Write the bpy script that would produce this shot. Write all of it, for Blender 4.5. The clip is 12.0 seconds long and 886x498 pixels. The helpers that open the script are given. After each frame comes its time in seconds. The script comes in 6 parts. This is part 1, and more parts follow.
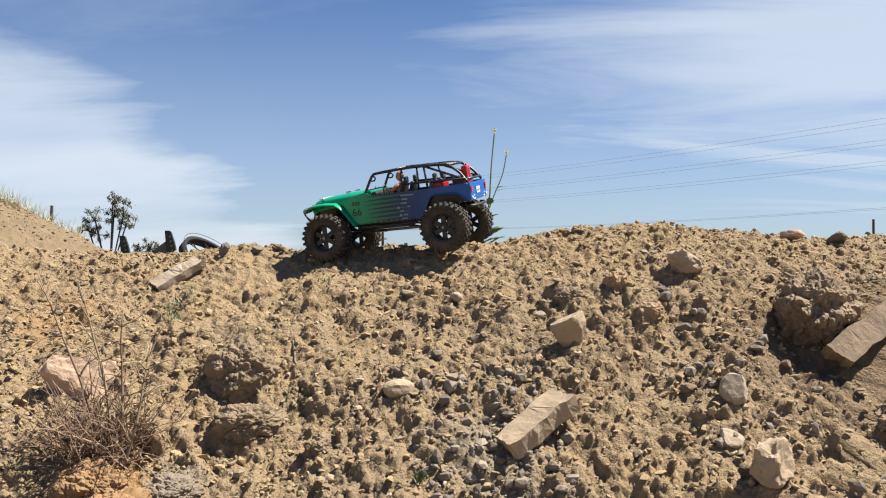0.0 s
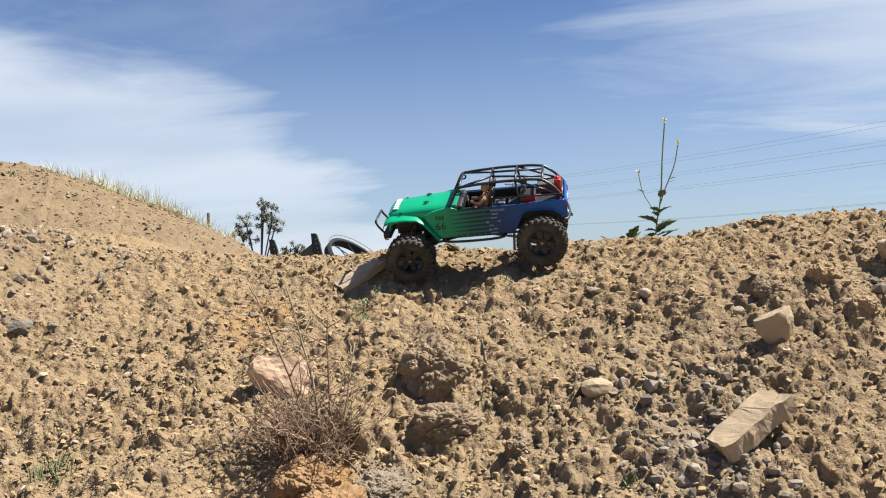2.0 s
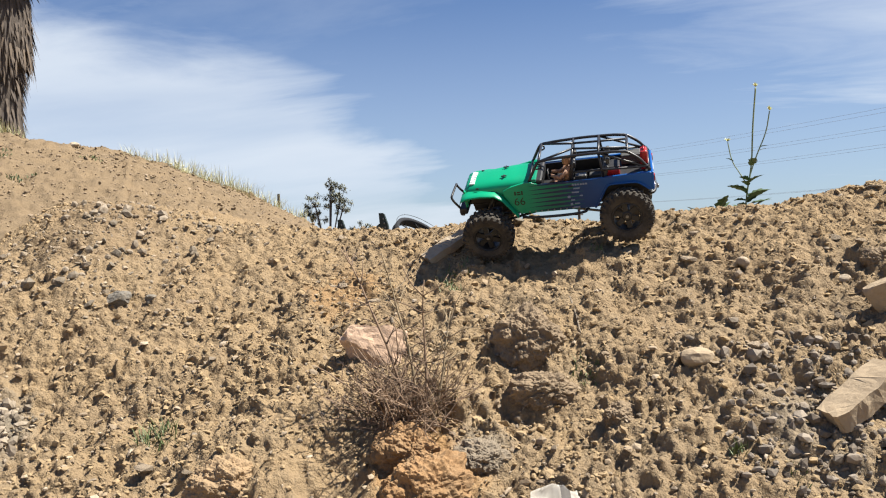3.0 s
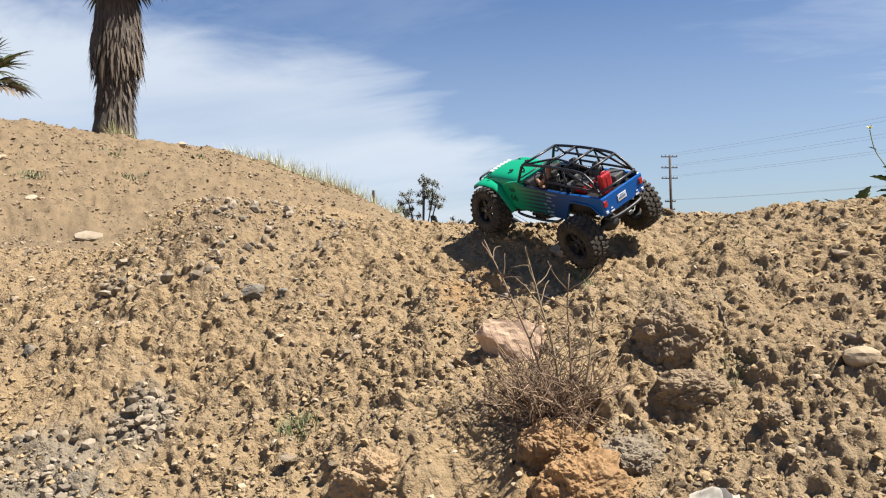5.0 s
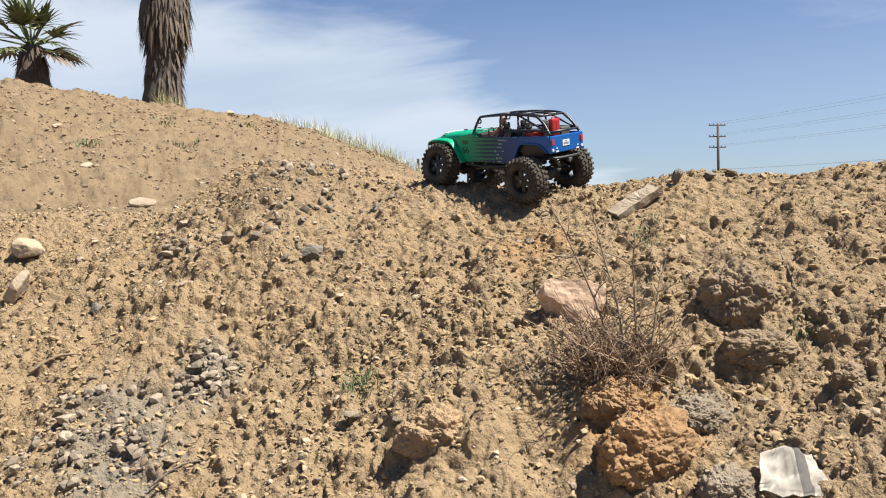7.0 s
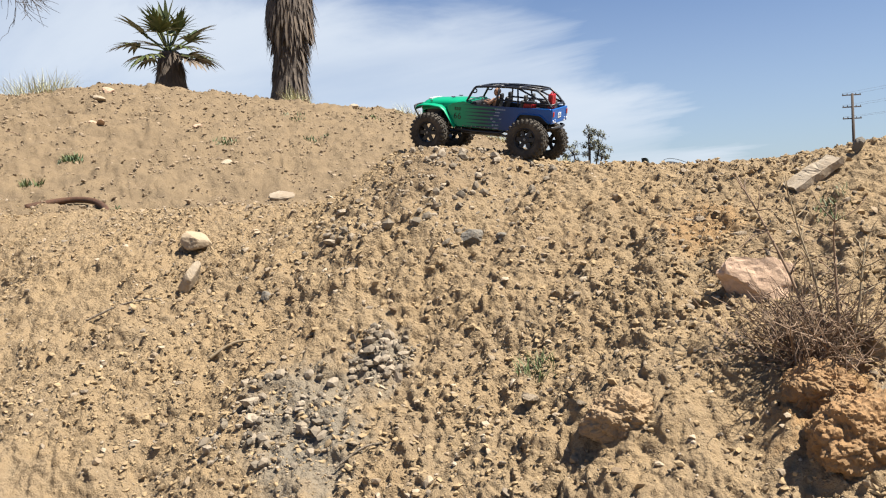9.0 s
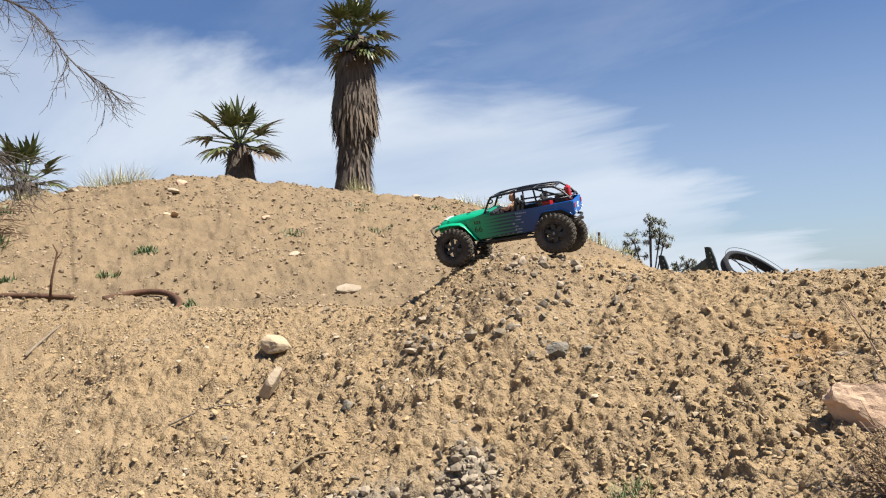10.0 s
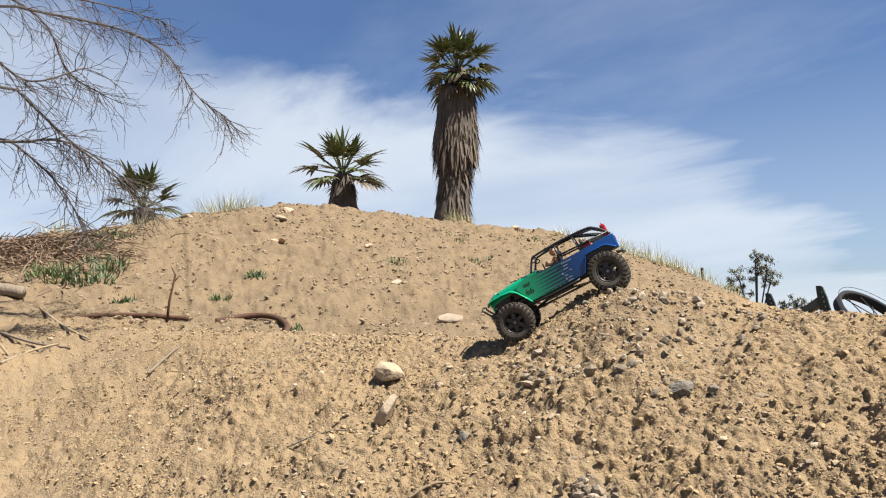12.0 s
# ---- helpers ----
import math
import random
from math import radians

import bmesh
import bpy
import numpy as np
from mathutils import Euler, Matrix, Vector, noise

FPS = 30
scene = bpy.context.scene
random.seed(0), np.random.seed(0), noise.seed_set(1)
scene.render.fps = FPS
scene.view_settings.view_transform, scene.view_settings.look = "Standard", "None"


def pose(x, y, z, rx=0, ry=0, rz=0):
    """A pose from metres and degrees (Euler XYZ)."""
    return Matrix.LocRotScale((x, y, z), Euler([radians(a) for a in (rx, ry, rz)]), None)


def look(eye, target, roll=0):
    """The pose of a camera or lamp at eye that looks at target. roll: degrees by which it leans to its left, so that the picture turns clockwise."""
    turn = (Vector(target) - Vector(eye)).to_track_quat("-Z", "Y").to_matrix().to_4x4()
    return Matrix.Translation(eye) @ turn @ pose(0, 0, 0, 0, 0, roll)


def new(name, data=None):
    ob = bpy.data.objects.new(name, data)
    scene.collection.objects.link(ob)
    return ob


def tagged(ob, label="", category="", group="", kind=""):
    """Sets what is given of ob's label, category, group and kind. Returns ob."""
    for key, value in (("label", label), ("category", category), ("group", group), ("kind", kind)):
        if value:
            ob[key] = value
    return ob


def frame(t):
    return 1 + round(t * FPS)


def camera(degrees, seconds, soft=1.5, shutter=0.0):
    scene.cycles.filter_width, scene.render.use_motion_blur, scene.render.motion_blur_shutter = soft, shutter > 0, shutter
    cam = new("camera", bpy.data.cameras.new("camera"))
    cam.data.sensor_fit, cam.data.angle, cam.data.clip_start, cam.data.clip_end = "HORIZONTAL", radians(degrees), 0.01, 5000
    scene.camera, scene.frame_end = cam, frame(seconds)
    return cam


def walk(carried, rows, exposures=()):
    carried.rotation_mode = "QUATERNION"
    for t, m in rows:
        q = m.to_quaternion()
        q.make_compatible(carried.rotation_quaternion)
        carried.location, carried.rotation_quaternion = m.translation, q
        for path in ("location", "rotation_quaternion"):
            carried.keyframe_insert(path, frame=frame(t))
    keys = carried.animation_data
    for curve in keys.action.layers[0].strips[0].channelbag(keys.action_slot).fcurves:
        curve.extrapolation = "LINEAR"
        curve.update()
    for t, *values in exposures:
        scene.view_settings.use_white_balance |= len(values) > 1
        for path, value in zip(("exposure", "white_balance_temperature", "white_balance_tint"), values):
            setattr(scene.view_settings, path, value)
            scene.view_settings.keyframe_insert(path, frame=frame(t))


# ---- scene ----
cam = camera(57.2, 12.0, soft=1.15)
METRES, EYE, TILT, LEAN, TURN = 0.71, 1.5, 1.0, 0.0, 0.0
ROWS = [
    (0.0, 0.0, 0.0, 0.0, 0.0, 0.0, 0.0),
    (0.5, -0.0474, 0.0025, -0.0003, 2.48, 0.03, 0.33),
    (1.0, -0.1121, 0.0119, 0.0058, 5.85, 0.1, 1.27),
    (1.5, -0.1627, 0.0191, 0.0027, 8.15, -0.11, 1.67),
    (2.0, -0.1822, 0.0144, 0.005, 9.2, -0.11, 1.52),
    (2.5, -0.2129, 0.0081, -0.0066, 11.09, -0.56, 1.62),
    (3.0, -0.2733, 0.0137, -0.028, 13.67, -1.36, 1.99),
    (5.0, -0.4335, 0.0034, -0.0301, 19.78, -1.43, 2.17),
    (5.5, -0.4574, 0.004, -0.0452, 20.48, -2.35, 1.69),
    (6.0, -0.4637, 0.0002, -0.044, 20.95, -2.85, 1.76),
    (6.5, -0.4734, -0.0045, -0.0517, 21.74, -3.04, 1.93),
    (8.5, -0.6019, -0.0454, -0.0813, 27.92, -4.62, 3.46),
    (9.0, -0.66, -0.0634, -0.0702, 30.79, -3.89, 4.12),
    (9.5, -0.7303, -0.0858, -0.0344, 33.46, -1.72, 4.54),
    (10.0, -0.7541, -0.1145, 0.045, 34.65, 2.26, 3.79),
    (10.5, -0.7701, -0.1559, 0.0644, 36.59, 4.96, 2.5),
    (11.0, -0.7815, -0.1671, 0.0628, 38.17, 5.24, 2.06),
    (11.5, -0.8119, -0.1783, 0.0572, 39.45, 4.87, 2.09),
    (12.0, -0.8351, -0.1911, 0.0539, 41.08, 4.74, 2.08),
]
walk(cam, [(t, pose(0, 0, EYE, TILT, LEAN, TURN) @ pose(METRES * x, METRES * y, METRES * z, 90 + pitch, roll, yaw)) for t, x, y, z, yaw, pitch, roll in ROWS],
     exposures=[(0.0, 1.30), (12.0, 1.30)])

# ---- sky and sun ----
SUN = Vector((0.50, 0.09, 0.85)).normalized()


def make_world():
    w = bpy.data.worlds.new("sky")
    scene.world = w
    w.use_nodes = True
    nt = w.node_tree
    nt.nodes.clear()
    N, L = nt.nodes.new, nt.links.new

    def math_node(op, a, b=None):
        n = N("ShaderNodeMath")
        n.operation = op
        for i, v in enumerate((a, b)):
            if v is None:
                continue
            if isinstance(v, (int, float)):
                n.inputs[i].default_value = v
            else:
                L(v, n.inputs[i])
        return n.outputs[0]

    def ramp(value, a, b):
        n = N("ShaderNodeMapRange")
        n.interpolation_type = "SMOOTHSTEP"
        L(value, n.inputs[0])
        n.inputs[1].default_value, n.inputs[2].default_value = a, b
        return n.outputs[0]

    sky = N("ShaderNodeTexSky")
    sky.sky_type, sky.sun_disc = "NISHITA", False
    sky.sun_elevation = math.asin(SUN.z)
    sky.sun_rotation = math.atan2(SUN.x, SUN.y)
    sky.air_density, sky.dust_density, sky.ozone_density = 1.0, 0.35, 2.5
    co = N("ShaderNodeTexCoord").outputs["Generated"]
    xyz = N("ShaderNodeSeparateXYZ")
    L(co, xyz.inputs[0])
    up = math_node("MAXIMUM", xyz.outputs[2], 0.0)
    # thin high cloud lies on a flat layer overhead
    flat = N("ShaderNodeCombineXYZ")
    lift = math_node("ADD", up, 0.16)
    L(math_node("DIVIDE", xyz.outputs[0], lift), flat.inputs[0])
    L(math_node("DIVIDE", xyz.outputs[1], lift), flat.inputs[1])

    def wisps(scale, turn, stretch, detail, offset, rough=0.55, bend=0.4):
        m = N("ShaderNodeMapping")
        m.inputs["Rotation"].default_value = (0, 0, radians(turn))
        m.inputs["Scale"].default_value = (stretch, 1, 1)
        m.inputs["Location"].default_value = (offset, offset * 0.7, 0)
        L(flat.outputs[0], m.inputs[0])
        n = N("ShaderNodeTexNoise")
        n.inputs["Scale"].default_value, n.inputs["Detail"].default_value = scale, detail
        n.inputs["Roughness"].default_value, n.inputs["Distortion"].default_value = rough, bend
        L(m.outputs[0], n.inputs["Vector"])
        return n.outputs["Fac"]

    streak = ramp(wisps(0.9, 35, 0.35, 9, 3.1, 0.6, 0.8), 0.42, 0.85)
    veil = ramp(wisps(0.42, 15, 0.6, 6, 7.7), 0.40, 0.80)
    # the broad bank of cloud low in the west: its top climbs from the north round to the west
    squash = N("ShaderNodeVectorMath")
    squash.operation = "MULTIPLY"
    L(co, squash.inputs[0])
    squash.inputs[1].default_value = (1, 1, 2.6)
    bearing = math_node("MULTIPLY", math_node("ARCTAN2", math_node("MULTIPLY", xyz.outputs[0], -1.0), xyz.outputs[1]), 57.296)
    height = math_node("MULTIPLY", math_node("ARCSINE", xyz.outputs[2]), 57.296)
    top = math_node("ADD", math_node("MULTIPLY", ramp(bearing, -4.0, 30.0), 19.0), math_node("MULTIPLY", ramp(bearing, 26.0, 75.0), 6.0))
    top = math_node("SUBTRACT", math_node("SUBTRACT", top, 4.0), math_node("MULTIPLY", ramp(bearing, 90.0, 150.0), 22.0))
    ragged = math_node("MULTIPLY", math_node("SUBTRACT", wisps(1.5, -20, 0.6, 9, 1.3, 0.58, 0.5), 0.5), 15.0)
    over = math_node("ADD", math_node("SUBTRACT", height, top), ragged)
    bank = math_node("SUBTRACT", 1.0, ramp(over, -4.5, 2.5))
    # and the one to the east of north
    away2 = N("ShaderNodeVectorMath")
    away2.operation = "DISTANCE"
    L(squash.outputs[0], away2.inputs[0])
    away2.inputs[1].default_value = (0.52, 0.82, 0.60)
    edge2 = math_node("ADD", away2.outputs["Value"], math_node("MULTIPLY", math_node("SUBTRACT", wisps(1.6, 40, 0.3, 9, 5.3, 0.6, 0.6), 0.5), 1.1))
    bank2 = math_node("MULTIPLY", math_node("SUBTRACT", 1.0, ramp(edge2, 0.1, 0.7)), 0.75)
    cover = math_node("MAXIMUM", math_node("MULTIPLY", streak, 0.34), math_node("MULTIPLY", veil, 0.12))
    cover = math_node("MAXIMUM", cover, math_node("MAXIMUM", math_node("MULTIPLY", bank, math_node("ADD", 0.57, math_node("MULTIPLY", ramp(wisps(0.8, -10, 0.5, 7, 9.1, 0.55, 0.4), 0.3, 0.65), 0.32))), bank2))
    haze = math_node("MULTIPLY", math_node("SUBTRACT", 1.0, ramp(up, 0.0, 0.40)), 0.40)
    cover = math_node("MAXIMUM", cover, haze)
    mix = N("ShaderNodeMix")
    mix.data_type = "RGBA"
    L(cover, mix.inputs["Factor"])
    tint = N("ShaderNodeMix")
    tint.data_type, tint.blend_type = "RGBA", "MULTIPLY"
    tint.inputs["Factor"].default_value = 1
    L(sky.outputs[0], tint.inputs["A"])
    tint.inputs["B"].default_value = (SKY_TINT[0], SKY_TINT[1], SKY_TINT[2], 1)
    L(tint.outputs["Result"], mix.inputs["A"])
    mix.inputs["B"].default_value = CLOUD
    bg = N("ShaderNodeBackground")
    L(mix.outputs["Result"], bg.inputs[0])
    bg.inputs[1].default_value = SKY_STRENGTH
    out = N("ShaderNodeOutputWorld")
    L(bg.outputs[0], out.inputs[0])


SKY_STRENGTH = 0.05
SKY_TINT = (0.445, 0.615, 0.850)
CLOUD = (6.25, 6.85, 7.65, 1)
make_world()

sun_data = bpy.data.lights.new("sun", "SUN")
sun_data.energy, sun_data.angle, sun_data.color = 5.0, radians(0.55), (1.0, 0.94, 0.84)
sun = new("sun", sun_data)
sun.matrix_world = look(SUN * 30, (0, 0, 0))

# ---- materials ----


class Nodes:
    """A short way to write a node material."""

    def __init__(self, name):
        self.m = bpy.data.materials.new(name)
        self.m.use_nodes = True
        self.t = self.m.node_tree
        self.p = self.t.nodes["Principled BSDF"]
        self.co = self.t.nodes.new("ShaderNodeTexCoord")

    def n(self, kind):
        return self.t.nodes.new(kind)

    def set(self, socket, v):
        if isinstance(v, (int, float)):
            socket.default_value = v
        elif isinstance(v, (tuple, list)):
            socket.default_value = (*v, 1) if len(v) == 3 and len(socket.default_value) == 4 else v
        else:
            self.t.links.new(v, socket)

    def noise(self, scale, detail=4, rough=0.55, space="Object", vec=None, bend=0.0):
        n = self.n("ShaderNodeTexNoise")
        self.set(n.inputs["Vector"], vec if vec is not None else self.co.outputs[space])
        n.inputs["Scale"].default_value, n.inputs["Detail"].default_value = scale, detail
        n.inputs["Roughness"].default_value, n.inputs["Distortion"].default_value = rough, bend
        return n.outputs["Fac"]

    def cells(self, scale, feature="F1", space="Object", vec=None):
        n = self.n("ShaderNodeTexVoronoi")
        n.feature = feature
        self.set(n.inputs["Vector"], vec if vec is not None else self.co.outputs[space])
        n.inputs["Scale"].default_value = scale
        return n

    def stretch(self, sx, sy, sz, space="Object"):
        n = self.n("ShaderNodeMapping")
        n.inputs["Scale"].default_value = (sx, sy, sz)
        self.set(n.inputs[0], self.co.outputs[space])
        return n.outputs[0]

    def ramp(self, v, a, b, lo=0.0, hi=1.0):
        n = self.n("ShaderNodeMapRange")
        self.set(n.inputs[0], v)
        for i, q in enumerate((a, b, lo, hi)):
            n.inputs[i + 1].default_value = q
        return n.outputs[0]

    def mix(self, f, a, b, blend="MIX"):
        n = self.n("ShaderNodeMix")
        n.data_type, n.blend_type = "RGBA", blend
        self.set(n.inputs["Factor"], f)
        self.set(n.inputs["A"], a)
        self.set(n.inputs["B"], b)
        return n.outputs["Result"]

    def math(self, op, a, b=0.0, c=0.0):
        n = self.n("ShaderNodeMath")
        n.operation = op
        for i, v in enumerate((a, b, c)):
            self.set(n.inputs[i], v)
        return n.outputs[0]

    def axes(self, space="Object"):
        n = self.n("ShaderNodeSeparateXYZ")
        self.set(n.inputs[0], self.co.outputs[space])
        return n.outputs

    def bump(self, height, strength, distance):
        n = self.n("ShaderNodeBump")
        self.set(n.inputs["Height"], height)
        n.inputs["Strength"].default_value, n.inputs["Distance"].default_value = strength, distance
        self.set(self.p.inputs["Normal"], n.outputs[0])

    def done(self, color, rough=0.6, metal=0.0, spec=None):
        self.set(self.p.inputs["Base Color"], color)
        self.set(self.p.inputs["Roughness"], rough)
        self.set(self.p.inputs["Metallic"], metal)
        if spec is not None:
            self.p.inputs["Specular IOR Level"].default_value = spec
        return self.m


def soil_material():
    s = Nodes("dry_soil")
    broad, mid, fine = s.noise(1.3, 5), s.noise(9, 6, 0.6), s.noise(70, 5, 0.65)
    grit = s.noise(260, 3, 0.7)
    c = s.mix(s.ramp(broad, 0.36, 0.66), (0.264, 0.191, 0.111), (0.234, 0.175, 0.109))
    c = s.mix(s.ramp(mid, 0.45, 0.75), c, (0.291, 0.206, 0.114))
    c = s.mix(s.ramp(fine, 0.5, 0.8), c, (0.19, 0.133, 0.081))
    c = s.mix(s.ramp(grit, 0.55, 0.75, 0, 0.5), c, (0.296, 0.238, 0.165))
    # grey gravelly and ochre patches where the spoil was dumped; right-hand umber is painted shade
    x, y, z = s.axes()
    c = s.mix(s.ramp(s.noise(3.4, 6, 0.7, bend=0.6), 0.50, 0.70, 0.0, 0.38), c, (0.205, 0.141, 0.0824))
    grey, ochre, umber = (0.19, 0.166, 0.13), (0.296, 0.172, 0.0731), (0.153, 0.109, 0.0688)
    for px, py, r, k, tone in ((-1.72, 1.36, 0.17, 0.75, grey), (-1.61, 1.55, 0.08, 0.8, grey), (-1.62, 1.27, 0.13, 0.7, grey), (0.86, 1.78, 0.26, 0.8, umber), (0.10, 1.56, 0.10, 0.5, grey),
                               (-0.60, 1.45, 0.13, 0.75, ochre), (-0.95, 2.02, 0.12, 0.5, ochre), (-1.80, 2.16, 0.22, 0.35, umber), (-0.50, 1.53, 0.06, 0.7, grey)):
        dx, dy = s.math("SUBTRACT", x, px), s.math("SUBTRACT", y, py)
        d = s.math("SQRT", s.math("ADD", s.math("MULTIPLY", dx, dx), s.math("MULTIPLY", dy, dy)))
        d = s.math("ADD", d, s.math("MULTIPLY", s.math("SUBTRACT", s.noise(11, 6, 0.7), 0.5), r * 2.0))
        c = s.mix(s.ramp(d, r * 0.55, r * 1.1, k, 0.0), c, tone)
    # the big heap is coloured browner and darker, standing in for shade among its lumps
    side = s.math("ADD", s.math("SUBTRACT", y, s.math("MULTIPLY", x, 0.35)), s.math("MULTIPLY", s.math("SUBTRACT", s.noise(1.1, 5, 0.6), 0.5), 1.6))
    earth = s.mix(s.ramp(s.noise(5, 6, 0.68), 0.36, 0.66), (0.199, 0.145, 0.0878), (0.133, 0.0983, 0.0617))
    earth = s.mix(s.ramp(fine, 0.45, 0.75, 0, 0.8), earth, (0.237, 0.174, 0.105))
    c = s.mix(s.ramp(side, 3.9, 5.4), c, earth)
    h = s.math("ADD", s.math("MULTIPLY", fine, 0.6), s.math("MULTIPLY", grit, 0.4))
    cell = s.cells(95)
    h = s.math("SUBTRACT", h, s.math("MULTIPLY", cell.outputs["Distance"], 0.35))
    h = s.math("ADD", h, s.math("MULTIPLY", s.noise(24, 6, 0.7), 2.2))
    s.bump(h, 1.0, 0.0085)
    return s.done(c, 0.95, spec=0.15)


def grains_material(name, tones, rough=0.9, scale=90):
    s = Nodes(name)
    geo = s.n("ShaderNodeNewGeometry")
    r = s.n("ShaderNodeValToRGB")
    s.set(r.inputs[0], geo.outputs["Random Per Island"])
    el = r.color_ramp.elements
    for i, col in enumerate(tones):
        e = el[i] if i < 2 else el.new(0.5)
        e.color = (*col, 1)
    for i, e in enumerate(el):
        e.position = i / (len(tones) - 1)
    n = s.noise(scale, 5, 0.65)
    c = s.mix(s.ramp(n, 0.4, 0.75, 0, 0.6), r.outputs[0], (0.192, 0.141, 0.0896))
    s.bump(n, 0.6, 0.004)
    return s.done(c, rough, spec=0.2)


def stone_material(name, a, b, scale=25, relief=0.006, dust=(0.269, 0.198, 0.122)):
    s = Nodes(name)
    big, small = s.noise(scale * 0.35, 5, 0.6), s.noise(scale * 3, 6, 0.7)
    c = s.mix(s.ramp(big, 0.35, 0.65), a, b)
    c = s.mix(s.ramp(small, 0.5, 0.8, 0, 0.7), c, dust)
    s.bump(s.math("ADD", big, s.math("MULTIPLY", small, 0.6)), 0.9, relief)
    return s.done(c, 0.92, spec=0.2)


def plain_material(name, color, rough=0.5, metal=0.0, wear=0.25, scale=60, relief=0.0):
    s = Nodes(name)
    n = s.noise(scale, 5, 0.6)
    dark = tuple(v * (1 - wear) for v in color)
    light = tuple(min(1, v * (1 + wear * 0.7)) for v in color)
    c = s.mix(s.ramp(n, 0.3, 0.7), dark, light)
    if relief:
        s.bump(n, 0.6, relief)
    return s.done(c, s.ramp(n, 0.2, 0.8, max(0, rough - 0.08), min(1, rough + 0.1)), metal)


SOIL = soil_material()
PEBBLE = grains_material("pebbles", ((0.215, 0.170, 0.120), (0.40, 0.33, 0.25), (0.29, 0.22, 0.145), (0.165, 0.140, 0.112), (0.34, 0.27, 0.19)))
CLOD = grains_material("soil_crumbs", ((0.298, 0.215, 0.121), (0.214, 0.156, 0.0926), (0.329, 0.243, 0.139)), 0.95)

# ---- the ground ----


def lattice(ix, iy, seed):
    """A random value in 0..1 for each whole-number place."""
    h = (ix.astype(np.int64) * 374761393 + iy.astype(np.int64) * 668265263 + seed * 974634777) & 0xFFFFFFFF
    h = ((h ^ (h >> 13)) * 1274126177) & 0xFFFFFFFF
    h = ((h ^ (h >> 16)) * 2246822519) & 0xFFFFFFFF
    return ((h ^ (h >> 15)) & 0xFFFFFF) / 0xFFFFFF


def value_noise(x, y, seed):
    ix, iy = np.floor(x), np.floor(y)
    u, v = x - ix, y - iy
    u, v = u * u * (3 - 2 * u), v * v * (3 - 2 * v)
    a, b = lattice(ix, iy, seed), lattice(ix + 1, iy, seed)
    c, d = lattice(ix, iy + 1, seed), lattice(ix + 1, iy + 1, seed)
    return (a * (1 - u) + b * u) * (1 - v) + (c * (1 - u) + d * u) * v - 0.5


def fbm(x, y, seed, octaves=4):
    total, k = 0, 1.0
    for i in range(octaves):
        total = total + k * value_noise(x, y, seed + i)
        x, y, k = x * 2.03 + 1.7, y * 2.03 - 3.1, k * 0.5
    return total


def clods(x, y, cell, share, seed):
    """Broken lumps with steep sides and tilted tops, parted by cracks; the height from 0 to about 1."""
    x, y = x / cell, y / cell
    ix, iy = np.floor(x), np.floor(y)
    first, second = np.full(np.shape(x), 9.0), np.full(np.shape(x), 9.0)
    tall = np.zeros(np.shape(x))
    for i in (-1, 0, 1):
        for j in (-1, 0, 1):
            cx, cy = ix + i, iy + j
            dx = x - (cx + 0.1 + 0.8 * lattice(cx, cy, seed + 1))
            dy = y - (cy + 0.1 + 0.8 * lattice(cx, cy, seed + 2))
            d = np.sqrt(dx * dx + dy * dy)
            h = np.where(lattice(cx, cy, seed) < share, 0.3 + 0.7 * lattice(cx, cy, seed + 3), 0.0)
            h = h * (1 + 0.9 * (dx * (lattice(cx, cy, seed + 4) - 0.5) + dy * (lattice(cx, cy, seed + 5) - 0.5)))
            nearer = d < first
            second = np.where(nearer, first, np.minimum(second, d))
            tall = np.where(nearer, h, tall)
            first = np.where(nearer, d, first)
    q = np.clip((second - first) / 0.42, 0, 1)
    return tall * np.sqrt(q * (2 - q))


# stations along the bank: place, line of the brow, its height, the steepness of the face
BANK_X = (-5.0, -3.8, -2.9, -2.45, -2.1, -1.8, -1.5, -1.1, -0.7, -0.3, 0.1, 0.6, 1.1, 1.8)
BROW_Y = (2.25, 2.22, 2.17, 2.21, 2.28, 2.29, 2.34, 2.38, 2.38, 2.34, 2.22, 2.19, 2.26, 2.28)
BROW_Z = (1.525, 1.515, 1.490, 1.472, 1.61, 1.655, 1.56, 1.535, 1.53, 1.525, 1.558, 1.60, 1.562, 1.568)
FACE = (0.70, 0.66, 0.60, 0.56, 0.75, 0.73, 0.62, 0.59, 0.52, 0.58, 0.71, 0.72, 0.72, 0.72)
# the crest of the big spoil heap behind
HEAP = ((-15.5, -3.0, 1.6), (-12.6, 1.2, 2.35), (-11.4, 3.85, 2.72), (-10.44, 5.8, 3.11), (-9.68, 6.92, 3.31), (-9.07, 7.64, 3.26), (-8.03, 8.64, 3.03),
        (-6.75, 9.58, 2.79), (-5.95, 10.04, 2.48), (-5.16, 10.42, 2.09), (-4.33, 10.74, 1.60), (-2.6, 11.5, 0.3))

